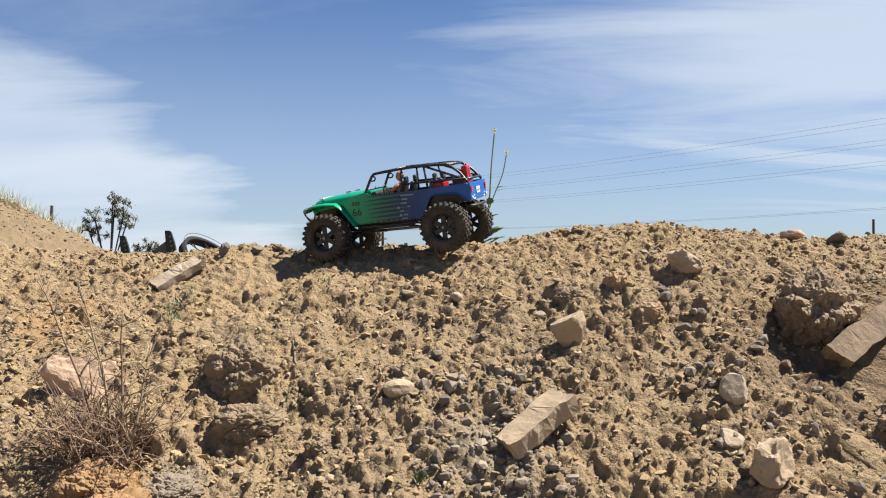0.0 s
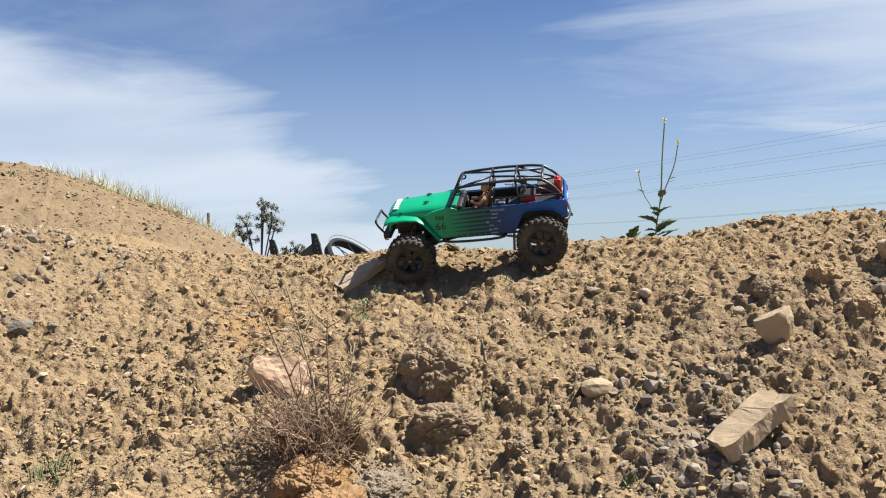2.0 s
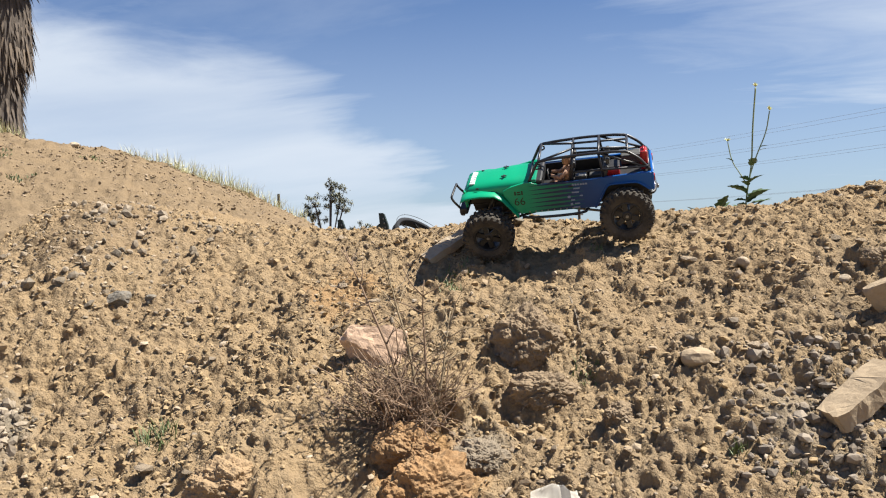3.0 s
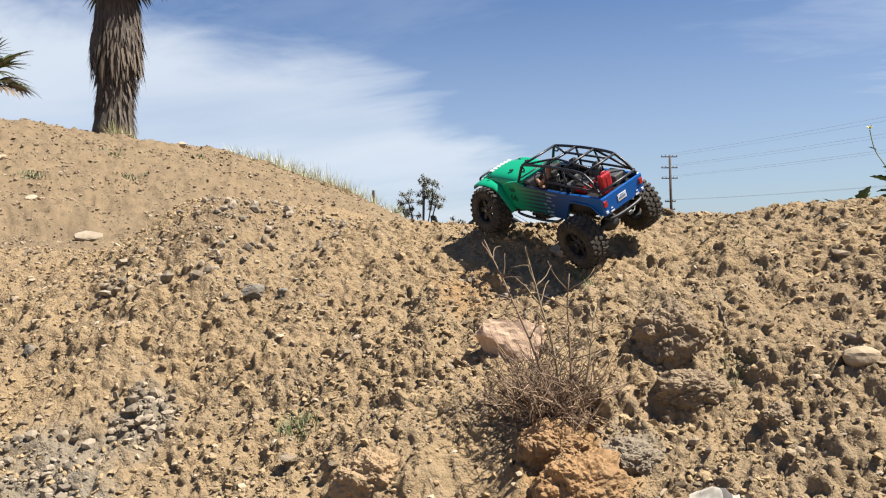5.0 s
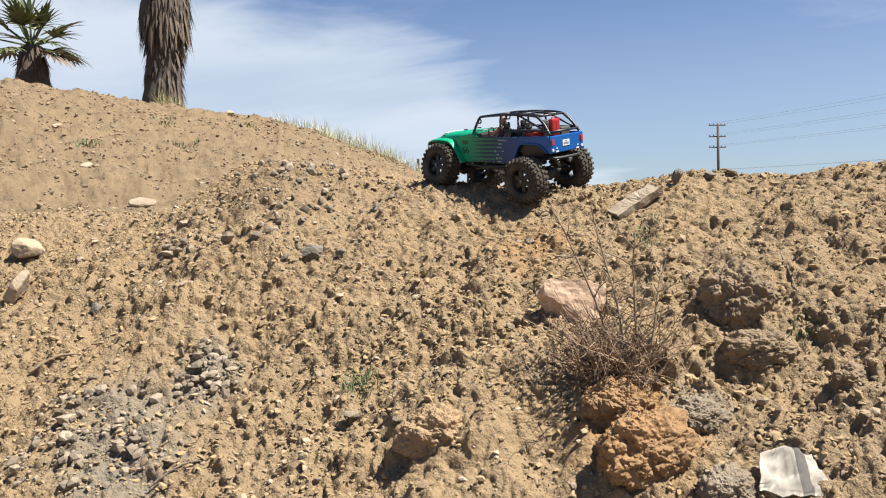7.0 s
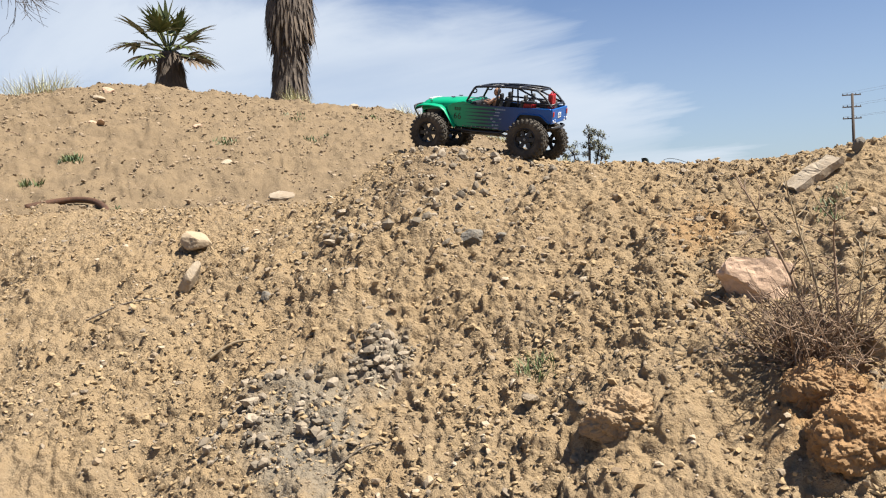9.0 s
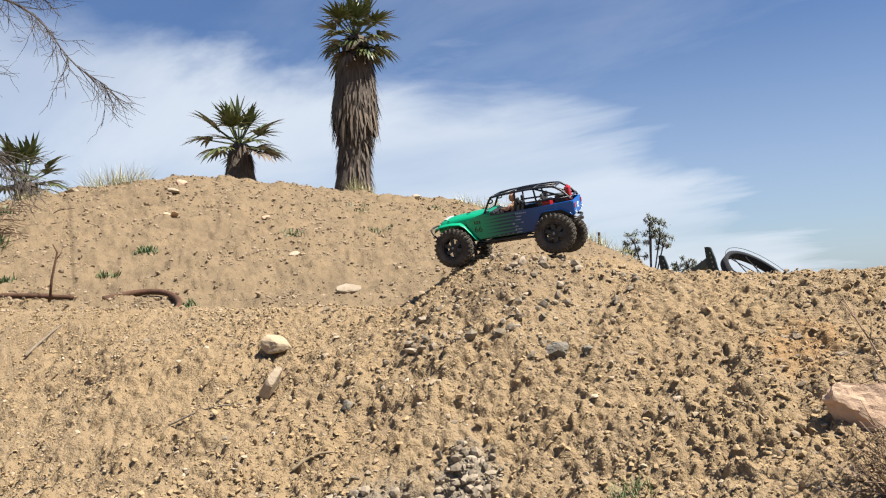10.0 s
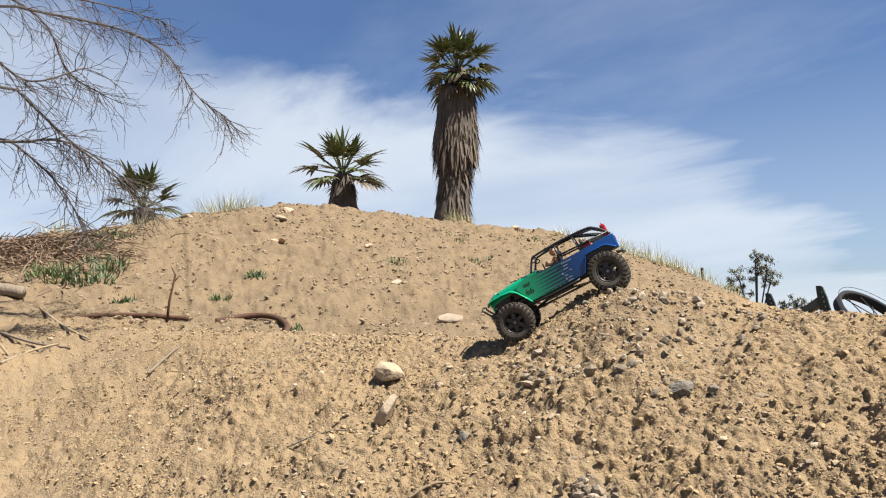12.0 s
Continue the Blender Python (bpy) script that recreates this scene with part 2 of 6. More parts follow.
# humps and dips along the track at the top: place and height
HUMPS = ((-0.26, 2.47, 0.013), (0.09, 2.34, -0.016), (-0.41, 2.46, -0.009), (-0.49, 2.25, -0.033), (-0.53, 2.40, 0.023), (-0.64, 2.27, 0.027), (-0.32, 2.09, 0.051), (-0.75, 2.12, -0.032), (-0.47, 2.08, -0.021), (-0.87, 2.22, 0.027), (-0.78, 2.34, -0.024), (-0.96, 2.31, 0.013), (-0.94, 2.48, -0.028), (-1.15, 2.35, -0.009), (-1.35, 2.57, -0.013), (-1.45, 2.40, -0.010), (-1.60, 2.40, 0.013), (-1.66, 2.56, -0.011), (-1.82, 2.37, -0.032), (-1.80, 2.60, -0.033), (-1.95, 2.38, -0.031), (-1.93, 2.57, 0.039), (-2.05, 2.31, 0.026), (-2.06, 2.47, 0.016), (-2.15, 2.24, -0.009), (-2.23, 2.38, -0.037), (-2.24, 2.15, -0.029), (-1.90, 2.25, 0.032))

# caked masses of earth on the face, and the hollows beside them: place, half-widths and height
MOUNDS = ((1.14, 1.82, 0.36, 0.26, 0.15), (0.88, 1.60, 0.18, 0.12, 0.035), (-0.93, 1.49, 0.22, 0.17, 0.035), (-0.60, 1.44, 0.16, 0.13, 0.03), (-0.74, 1.36, 0.07, 0.08, -0.03),
          (-0.70, 1.62, 0.09, 0.07, -0.02), (-1.03, 1.33, 0.08, 0.07, -0.02), (0.45, 1.62, 0.15, 0.18, -0.02), (-0.40, 1.67, 0.10, 0.07, 0.015), (0.10, 1.63, 0.07, 0.07, -0.02))


def along(table, x):
    k = np.array(BANK_X)
    x = np.clip(x, k[0], k[-1])
    i = np.clip(np.searchsorted(k, x) - 1, 0, len(k) - 2)
    u = (x - k[i]) / (k[i + 1] - k[i])
    u = 0.5 * u + 0.5 * u * u * (3 - 2 * u)
    v = np.array(table)
    return v[i] * (1 - u) + v[i + 1] * u


def smooth_max(a, b, r):
    return 0.5 * (a + b + np.sqrt((a - b) ** 2 + r * r))


def bank(x, y):
    yc, zc, sl = along(BROW_Y, x), along(BROW_Z, x), along(FACE, x)
    d, r = yc - y, 0.12
    e = np.sqrt(d * d + r * r)
    z = zc - sl * 0.5 * (d + e - r) - 0.12 * 0.5 * (e - d - r)
    fade = np.clip((np.abs(x + 1) - 9) / 10, 0, 1)
    return z - fade * 2


def heap(x, y):
    best = np.full(np.shape(x), 1e9)
    z = np.zeros(np.shape(x))
    for (ax, ay, az), (bx, by, bz) in zip(HEAP, HEAP[1:]):
        dx, dy = bx - ax, by - ay
        u = np.clip(((x - ax) * dx + (y - ay) * dy) / (dx * dx + dy * dy), 0, 1)
        d = np.hypot(x - ax - u * dx, y - ay - u * dy)
        front = (x - ax) * dy - (y - ay) * dx > 0
        top = az + (bz - az) * u
        w = np.where(front, 6.2, 4.5)
        foot = np.where(front, 1.40, 0.0)
        q = np.clip(d / w, 0, 1)
        prof = 0.55 * (1 - q) + 0.45 * (0.5 + 0.5 * np.cos(math.pi * q))
        h = foot + (top - foot) * prof - np.maximum(d - w, 0) * 0.45
        z = np.where(d < best, h, z)
        best = np.minimum(best, d)
    return z


def smooth_ground(x, y):
    x, y = np.asarray(x, float), np.asarray(y, float)
    z = smooth_max(bank(x, y), heap(x, y), 0.10)
    for hx, hy, dz in HUMPS:
        z = z + dz * np.exp(-((x - hx) ** 2 + (y - hy) ** 2) / 0.0196)
    for mx, my, a, b, h in MOUNDS:
        q = np.clip(1.0 * (1 - ((x - mx) / a) ** 2 - ((y - my) / b) ** 2), 0, 1)
        z = z + h * q * q * (3 - 2 * q)
    return smooth_max(z, np.full(np.shape(x), -0.01), 0.03) - 0.015


def ground_height(x, y):
    x, y = np.asarray(x, float), np.asarray(y, float)
    z = smooth_ground(x, y)
    near = np.clip((z - 0.2) / 0.6, 0, 1)                        # the flat land is smoother than the spoil
    far = np.clip((np.hypot(x + 0.6, y) - 3.9) / 2.5, 0, 1)
    brow = np.clip((along(BROW_Y, x) - 0.05 - y) / 0.25, 0.28, 1)  # driven on, along the top
    rough = near * (1 - 0.45 * far)
    patch = np.clip(0.55 + 1.1 * fbm(x * 2.2, y * 2.2, 91, 3), 0.15, 1)
    warp_x, warp_y = x + 0.030 * fbm(x * 22, y * 22, 71, 3), y + 0.030 * fbm(x * 22, y * 22, 75, 3)
    ragged = np.clip(0.5 + 1.6 * fbm(x * 7, y * 7, 95, 3), 0.1, 1)
    z = z + rough * brow * 0.065 * fbm(x * 3.1, y * 3.1, 11, 3)
    z = z + rough * brow * 0.025 * fbm(x * 13, y * 13, 21, 5)
    z = z + rough * brow * patch * 0.021 * clods(warp_x, warp_y, 0.085, 0.45, 31)
    z = z + rough * (0.4 + 0.6 * brow) * ragged * 0.0145 * clods(warp_x, warp_y, 0.040, 0.55, 41)
    z = z + (1 - far) * near * (0.35 + 0.65 * ragged) * 0.0125 * clods(warp_x, warp_y, 0.019, 0.75, 51)
    z = z + (1 - far) * rough * 0.016 * fbm(x * 55, y * 55, 81, 3)
    z = z + far * near * (0.07 * fbm(x * 4, y * 4, 61, 5) + 0.035 * fbm(x * 17, y * 17, 65, 3) + 0.030 * clods(warp_x, warp_y, 0.16, 0.3, 67))
    return z


def ground_point(x, y):
    """The surface over a place of the plan: the relief stands square to the slope."""
    x, y = np.asarray(x, float), np.asarray(y, float)
    z, e = smooth_ground(x, y), 0.03
    h = ground_height(x, y) - z
    sx = (smooth_ground(x + e, y) - smooth_ground(x - e, y)) / (2 * e)
    sy = (smooth_ground(x, y + e) - smooth_ground(x, y - e)) / (2 * e)
    h = h / (1 + sx * sx + sy * sy)
    return x - sx * h, y - sy * h, z + h


def steps(bands, growth=1.0, reach=0.0):
    """Values through bands of (from, to, step), then wider and wider out to the reach."""
    v = []
    for lo, hi, step in bands:
        v += list(np.arange(lo, hi - step * 0.5, step))
    v.append(bands[-1][1])
    step = bands[-1][2]
    while v[-1] < reach:
        step *= growth
        v.append(v[-1] + step)
    return np.array(v)


def build_ground():
    # one sheet, laid out in rings and rays from the foot of the bank
    turn = np.radians(steps(((14.0, 56.0, 2.0), (56.0, 168.0, 0.125), (168.0, 374.0, 4.0))))
    reach = steps(((0.001, 1.0, 0.0777), (1.0, 1.2, 0.02), (1.2, 2.75, 0.0050), (2.75, 4.3, 0.011), (4.3, 12.5, 0.08)), 1.22, 3000)
    ga, gr = np.meshgrid(turn, reach)
    gx, gy = gr * np.cos(ga) - 0.33, gr * np.sin(ga) - 0.05
    xs, ys = turn, reach
    gx, gy, gz = ground_point(gx, gy)
    nx, ny = len(xs), len(ys)
    verts = np.stack([gx, gy, gz], 2).reshape(-1, 3)
    i = np.arange(nx * ny).reshape(ny, nx)
    quads = np.stack([i[:-1, :-1], i[1:, :-1], i[1:, 1:], i[:-1, 1:]], 2).reshape(-1, 4)
    me = bpy.data.meshes.new("ground")
    me.vertices.add(len(verts))
    me.vertices.foreach_set("co", verts.ravel())
    me.loops.add(quads.size)
    me.loops.foreach_set("vertex_index", quads.ravel().astype(np.int32))
    me.polygons.add(len(quads))
    me.polygons.foreach_set("loop_start", np.arange(0, quads.size, 4, dtype=np.int32))
    me.polygons.foreach_set("use_smooth", np.ones(len(quads), dtype=bool))
    me.update()
    me.validate()
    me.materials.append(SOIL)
    return tagged(new("ground", me), "dry tan dirt bank and spoil heap with stones", "ground", kind="structure")


ground = build_ground()

# ---- helpers for things ----


def mesh_of(name, bm, mat, smooth=False):
    me = bpy.data.meshes.new(name)
    bmesh.ops.recalc_face_normals(bm, faces=bm.faces)
    for f in bm.faces:
        f.smooth = smooth
    bm.to_mesh(me)
    bm.free()
    if mat:
        me.materials.append(mat)
    return me


def part(name, bm, mat, parent, label="", smooth=False):
    me = bm if isinstance(bm, bpy.types.Mesh) else mesh_of(name, bm, mat, smooth)
    ob = new(name, me)
    ob.parent = parent
    return tagged(ob, label)


def thing(name, bm, mat, label, category, smooth=False, m=None, group="", kind=""):
    ob = new(name, mesh_of(name, bm, mat, smooth))
    if m is not None:
        ob.matrix_world = m
    return tagged(ob, label, category, group, kind)


def base(name, m, label, category, group=""):
    ob = new(name)
    ob.empty_display_size = 0.05
    ob.matrix_world = m
    return tagged(ob, label, category, group)


def box(size, at=(0, 0, 0), bevel=0.0, turn=None, bm=None):
    own = bm is None
    bm = bm or bmesh.new()
    geo = bmesh.ops.create_cube(bm, size=1)
    m = Matrix.Translation(at) @ (turn or Matrix()) @ Matrix.Diagonal((*size, 1))
    bmesh.ops.transform(bm, matrix=m, verts=geo["verts"])
    if bevel and own:
        bmesh.ops.bevel(bm, geom=bm.edges[:], offset=bevel, segments=2, profile=0.5, affect="EDGES")
    return bm


def tube(points, radius, sides=8, bm=None, close=True):
    """A round bar through the points; radius is a number or one for each point."""
    bm = bm or bmesh.new()
    pts = [Vector(p) for p in points]
    radii = radius if isinstance(radius, (list, tuple)) else [radius] * len(pts)
    rings = []
    side = None
    for i, p in enumerate(pts):
        d = (pts[min(i + 1, len(pts) - 1)] - pts[max(i - 1, 0)]).normalized()
        if side is None:
            side = d.orthogonal().normalized()
        side = (side - d * side.dot(d)).normalized()
        other = d.cross(side)
        rings.append([bm.verts.new(p + radii[i] * (math.cos(a) * side + math.sin(a) * other)) for a in (2 * math.pi * k / sides for k in range(sides))])
    for a, b in zip(rings, rings[1:]):
        for k in range(sides):
            bm.faces.new((a[k], a[(k + 1) % sides], b[(k + 1) % sides], b[k]))
    if close:
        bm.faces.new(rings[0][::-1])
        bm.faces.new(rings[-1])
    return bm


def rounded(points, cut=0.25, times=2):
    """Rounds the corners of a line."""
    pts = [Vector(p) for p in points]
    for _ in range(times):
        out = [pts[0]]
        for a, b in zip(pts, pts[1:]):
            out += [a.lerp(b, cut), a.lerp(b, 1 - cut)]
        pts = out + [pts[-1]]
    return pts


def plate(outline, y0, y1, bm=None):
    """A sheet cut to an outline in x and z, from y0 to y1."""
    bm = bm or bmesh.new()
    a = [bm.verts.new((x, y0, z)) for x, z in outline]
    b = [bm.verts.new((x, y1, z)) for x, z in outline]
    bm.faces.new(a)
    bm.faces.new(b[::-1])
    for i in range(len(a)):
        j = (i + 1) % len(a)
        bm.faces.new((a[i], b[i], b[j], a[j]))
    return bm


def lathe(profile, segments, bm=None, closed=False):
    """A profile of (y, radius) turned round the y axis."""
    bm = bm or bmesh.new()
    rings = []
    for y, r in profile:
        rings.append([bm.verts.new((r * math.cos(a), y, r * math.sin(a))) for a in (2 * math.pi * k / segments for k in range(segments))])
    pairs = list(zip(rings, rings[1:])) + ([(rings[-1], rings[0])] if closed else [])
    for a, b in pairs:
        for k in range(segments):
            bm.faces.new((a[k], a[(k + 1) % segments], b[(k + 1) % segments], b[k]))
    return bm


def letters(text, size, depth=0.0004):
    cu = bpy.data.curves.new("letters", "FONT")
    cu.body, cu.size, cu.extrude, cu.align_x, cu.align_y = text, size, depth, "CENTER", "CENTER"
    ob = new("letters", cu)
    bpy.context.view_layer.update()
    me = bpy.data.meshes.new_from_object(ob.evaluated_get(bpy.context.evaluated_depsgraph_get()))
    bpy.data.objects.remove(ob)
    return me


# ---- the radio-controlled crawler ----


def paint_material():
    s = Nodes("fade_paint")
    x, y, z = s.axes()
    band = s.math("FRACT", s.math("DIVIDE", s.math("ADD", z, s.math("MULTIPLY", x, -0.02)), 0.0118))
    share = s.ramp(x, 0.062, -0.085)
    stripe = s.math("LESS_THAN", band, share)
    upright = s.math("GREATER_THAN", s.math("ABSOLUTE", y), 0.064)
    f = s.math("MULTIPLY", stripe, s.math("MAXIMUM", upright, s.ramp(x, -0.03, -0.06)))
    green = s.mix(s.ramp(x, 0.0, 0.09), (0.002, 0.135, 0.082), (0.002, 0.275, 0.135))
    blue = s.mix(s.ramp(x, -0.02, -0.21), (0.003, 0.016, 0.060), (0.002, 0.075, 0.30))
    c = s.mix(f, green, blue)
    dust = s.ramp(s.noise(55, 5, 0.65), 0.52, 0.85, 0.0, 0.08)
    low = s.ramp(z, 0.15, 0.085, 0.3, 1.5)
    c = s.mix(s.math("MULTIPLY", dust, low), c, (0.269, 0.211, 0.141))
    s.p.inputs["Coat Weight"].default_value = 0.12
    s.p.inputs["Coat Roughness"].default_value = 0.12
    return s.done(c, s.ramp(s.noise(30, 3), 0.3, 0.7, 0.30, 0.42), spec=0.3)


def rubber_material():
    s = Nodes("dusty_rubber")
    n, big = s.noise(140, 5, 0.7), s.noise(26, 4, 0.6)
    c = s.mix(s.ramp(big, 0.35, 0.75, 0.1, 0.75), (0.0192, 0.0179, 0.0166), (0.106, 0.0896, 0.0704))
    c = s.mix(s.ramp(n, 0.5, 0.8, 0, 0.5), c, (0.134, 0.109, 0.0768))
    s.bump(n, 0.4, 0.0012)
    return s.done(c, 0.88, spec=0.3)


PAINT, RUBBER = paint_material(), rubber_material()
BLACK = plain_material("black_plastic", (0.0115, 0.0115, 0.0128), 0.5, 0, 0.35, 120)
CAGE = plain_material("cage_plastic", (0.00768, 0.00896, 0.0141), 0.42, 0, 0.3, 160)
STEEL = plain_material("dull_steel", (0.192, 0.192, 0.198), 0.38, 0.9, 0.3, 150)
RED = plain_material("red_plastic", (0.32, 0.00768, 0.0115), 0.4, 0, 0.25, 90)
GREY = plain_material("grey_case", (0.064, 0.064, 0.0608), 0.55, 0, 0.3, 90)
WHITE = plain_material("white_vinyl", (0.612, 0.629, 0.646), 0.45, 0, 0.1, 90)
PALE = plain_material("faded_blue_vinyl", (0.16, 0.211, 0.32), 0.45, 0, 0.15, 90)
INK = plain_material("black_vinyl", (0.00384, 0.00768, 0.0064), 0.5, 0, 0.1, 90)
LENS = plain_material("red_lens", (0.352, 0.0192, 0.0128), 0.2, 0, 0.15, 90)
CLEAR = plain_material("lamp_lens", (0.527, 0.535, 0.527), 0.15, 0, 0.1, 90)
TAN = plain_material("tan_plastic", (0.269, 0.15, 0.0928), 0.6, 0, 0.35, 200)
SILVER = plain_material("silver_case", (0.16, 0.165, 0.17), 0.35, 0.6, 0.2, 90)

HUB_Z, HALF_BASE, HALF_TRACK = 0.067, 0.178, 0.103


def tyre_bm():
    bm = lathe([(-0.020, 0.0355), (-0.0255, 0.040), (-0.0280, 0.050), (-0.0262, 0.0585), (-0.021, 0.0622), (-0.008, 0.0635), (0.008, 0.0635),
                (0.021, 0.0622), (0.0262, 0.0585), (0.0280, 0.050), (0.0255, 0.040), (0.020, 0.0355)], 44)
    for f in bm.faces:
        f.smooth = True
    n = 26
    for k in range(n):
        a = 2 * math.pi * k / n
        for y, r, size, twist, lag in ((0.0068, 0.0645, (0.0110, 0.0115, 0.0062), 24, 0.0), (-0.0068, 0.0645, (0.0110, 0.0115, 0.0062), -24, 0.5),
                                       (0.0205, 0.0628, (0.0082, 0.0125, 0.0072), -12, 0.3), (-0.0205, 0.0628, (0.0082, 0.0125, 0.0072), 12, 0.8),
                                       (0.0268, 0.0560, (0.0065, 0.0045, 0.0105), 0, 0.3), (-0.0268, 0.0560, (0.0065, 0.0045, 0.0105), 0, 0.8)):
            b = a + lag * 2 * math.pi / n
            m = pose(0, 0, 0, 0, -math.degrees(b) + 90, 0) @ pose(0, y, r, 0, 0, twist)
            tmp = len(bm.verts)
            geo = bmesh.ops.create_cube(bm, size=1)
            for v in geo["verts"]:
                if v.co.z > 0:
                    v.co.x *= 0.78
                    v.co.y *= 0.82
            bmesh.ops.transform(bm, matrix=m @ Matrix.Diagonal((*size, 1)), verts=geo["verts"])
    return bm


def rim_bm():
    bm = lathe([(-0.019, 0.0362), (-0.019, 0.0325), (0.016, 0.0315), (0.0215, 0.0325), (0.0235, 0.0345), (0.0225, 0.0372), (0.017, 0.0375)], 36)
    for k in range(6):                                        # spokes, with open windows between
        m = pose(0, 0, 0, 0, 60 * k, 0)
        box((0.0125, 0.006, 0.024), (0, 0.012, 0.021), turn=None, bm=bm)
        bmesh.ops.transform(bm, matrix=m, verts=bm.verts[-8:])
    lathe([(0.008, 0.0005), (0.008, 0.0125), (0.015, 0.0125), (0.017, 0.010), (0.017, 0.0005)], 18, bm)
    for k in range(12):                                       # clamp-ring bolts
        a = 2 * math.pi * k / 12
        box((0.0032, 0.0024, 0.0032), (0.035 * math.cos(a), 0.0236, 0.035 * math.sin(a)), bm=bm)
    return bm


def seat_bm(x, y):
    bm = box((0.040, 0.040, 0.014), (x, y, 0.150), 0.004)
    other = box((0.013, 0.040, 0.058), (0, 0, 0), 0.005)
    bmesh.ops.transform(other, matrix=pose(x - 0.022, y, 0.176, 0, -14, 0), verts=other.verts)
    head = box((0.010, 0.022, 0.018), (x - 0.033, y, 0.212), 0.004)
    for o in (other, head):
        me = mesh_of("tmp", o, None)
        bm.from_mesh(me)
        bpy.data.meshes.remove(me)
    return bm


def doll_bm():
    bm = bmesh.new()

    def ball(at, size, turn=0):
        g = bmesh.ops.create_icosphere(bm, subdivisions=2, radius=1)
        bmesh.ops.transform(bm, matrix=pose(*at, 0, turn, 0) @ Matrix.Diagonal((*size, 1)), verts=g["verts"])

    ball((-0.046, 0.036, 0.186), (0.012, 0.019, 0.027), -8)
    ball((-0.045, 0.036, 0.2235), (0.0115, 0.010, 0.0135))
    ball((-0.047, 0.036, 0.227), (0.0125, 0.011, 0.011))
    for s in (-1, 1):
        tube([(-0.046, 0.036 + s * 0.019, 0.203), (-0.027, 0.036 + s * 0.022, 0.187), (-0.004, 0.036 + s * 0.012, 0.192)], [0.0062, 0.0055, 0.0045], 8, bm)
        tube([(-0.045, 0.036 + s * 0.009, 0.162), (-0.012, 0.036 + s * 0.011, 0.169), (0.012, 0.036 + s * 0.011, 0.150)], [0.009, 0.0075, 0.0055], 8, bm)
    return bm


def fender_bm(s):
    """The flat wing over a front wheel, with its lip; s is 1 or -1 for the side."""
    line = [(0.237, 0.155), (0.233, 0.164), (0.215, 0.170), (0.180, 0.172), (0.144, 0.169), (0.126, 0.157), (0.106, 0.130), (0.088, 0.104)]
    bm = bmesh.new()
    rows = []
    for i, (x, z) in enumerate(line):
        inner = 0.048 if i < 5 else 0.066
        rows.append([bm.verts.new((x, s * y, zz)) for y, zz in ((inner, z + 0.002), (0.080, z + 0.001), (0.0895, z - 0.001), (0.0915, z - 0.003), (0.0900, z - 0.006), (0.086, z - 0.005), (inner, z - 0.003))])
    for a, b in zip(rows, rows[1:]):
        for k in range(7):
            bm.faces.new((a[k], a[(k + 1) % 7], b[(k + 1) % 7], b[k]))
    bm.faces.new(rows[0])
    bm.faces.new(rows[-1][::-1])
    return bm


def hood_bm():
    bm = bmesh.new()
    rows = []
    for x, hw, z in ((0.050, 0.0700, 0.1945), (0.075, 0.0690, 0.1955), (0.110, 0.0670, 0.1945), (0.150, 0.0640, 0.1915), (0.190, 0.0605, 0.1880),
                     (0.216, 0.0575, 0.1840), (0.226, 0.0560, 0.1790), (0.229, 0.0550, 0.1700)):
        row = []
        for k in range(-6, 7):
            v = k / 6
            row.append(bm.verts.new((x - 0.004 * v * v, hw * v, z - 0.0045 * v * v - 0.010 * abs(v) ** 7)))
        row.append(bm.verts.new((x - 0.004, hw * 1.0, z - 0.034)))
        row.insert(0, bm.verts.new((x - 0.004, -hw * 1.0, z - 0.034)))
        rows.append(row)
    for a, b in zip(rows, rows[1:]):
        for k in range(len(a) - 1):
            bm.faces.new((a[k], a[k + 1], b[k + 1], b[k]))
    return bm


def bars(car, name, material, places, label):
    """Unreadable writing: short plain bars, each (centre, size)."""
    bm = bmesh.new()
    for at, size in places:
        box(size, at, bm=bm)
    return part(name, bm, material, car, label)


def low(p):
    """The cage stands low over the tub."""
    return (p[0], p[1], 0.186 + (p[2] - 0.186) * 0.87) if p[2] > 0.186 else tuple(p)


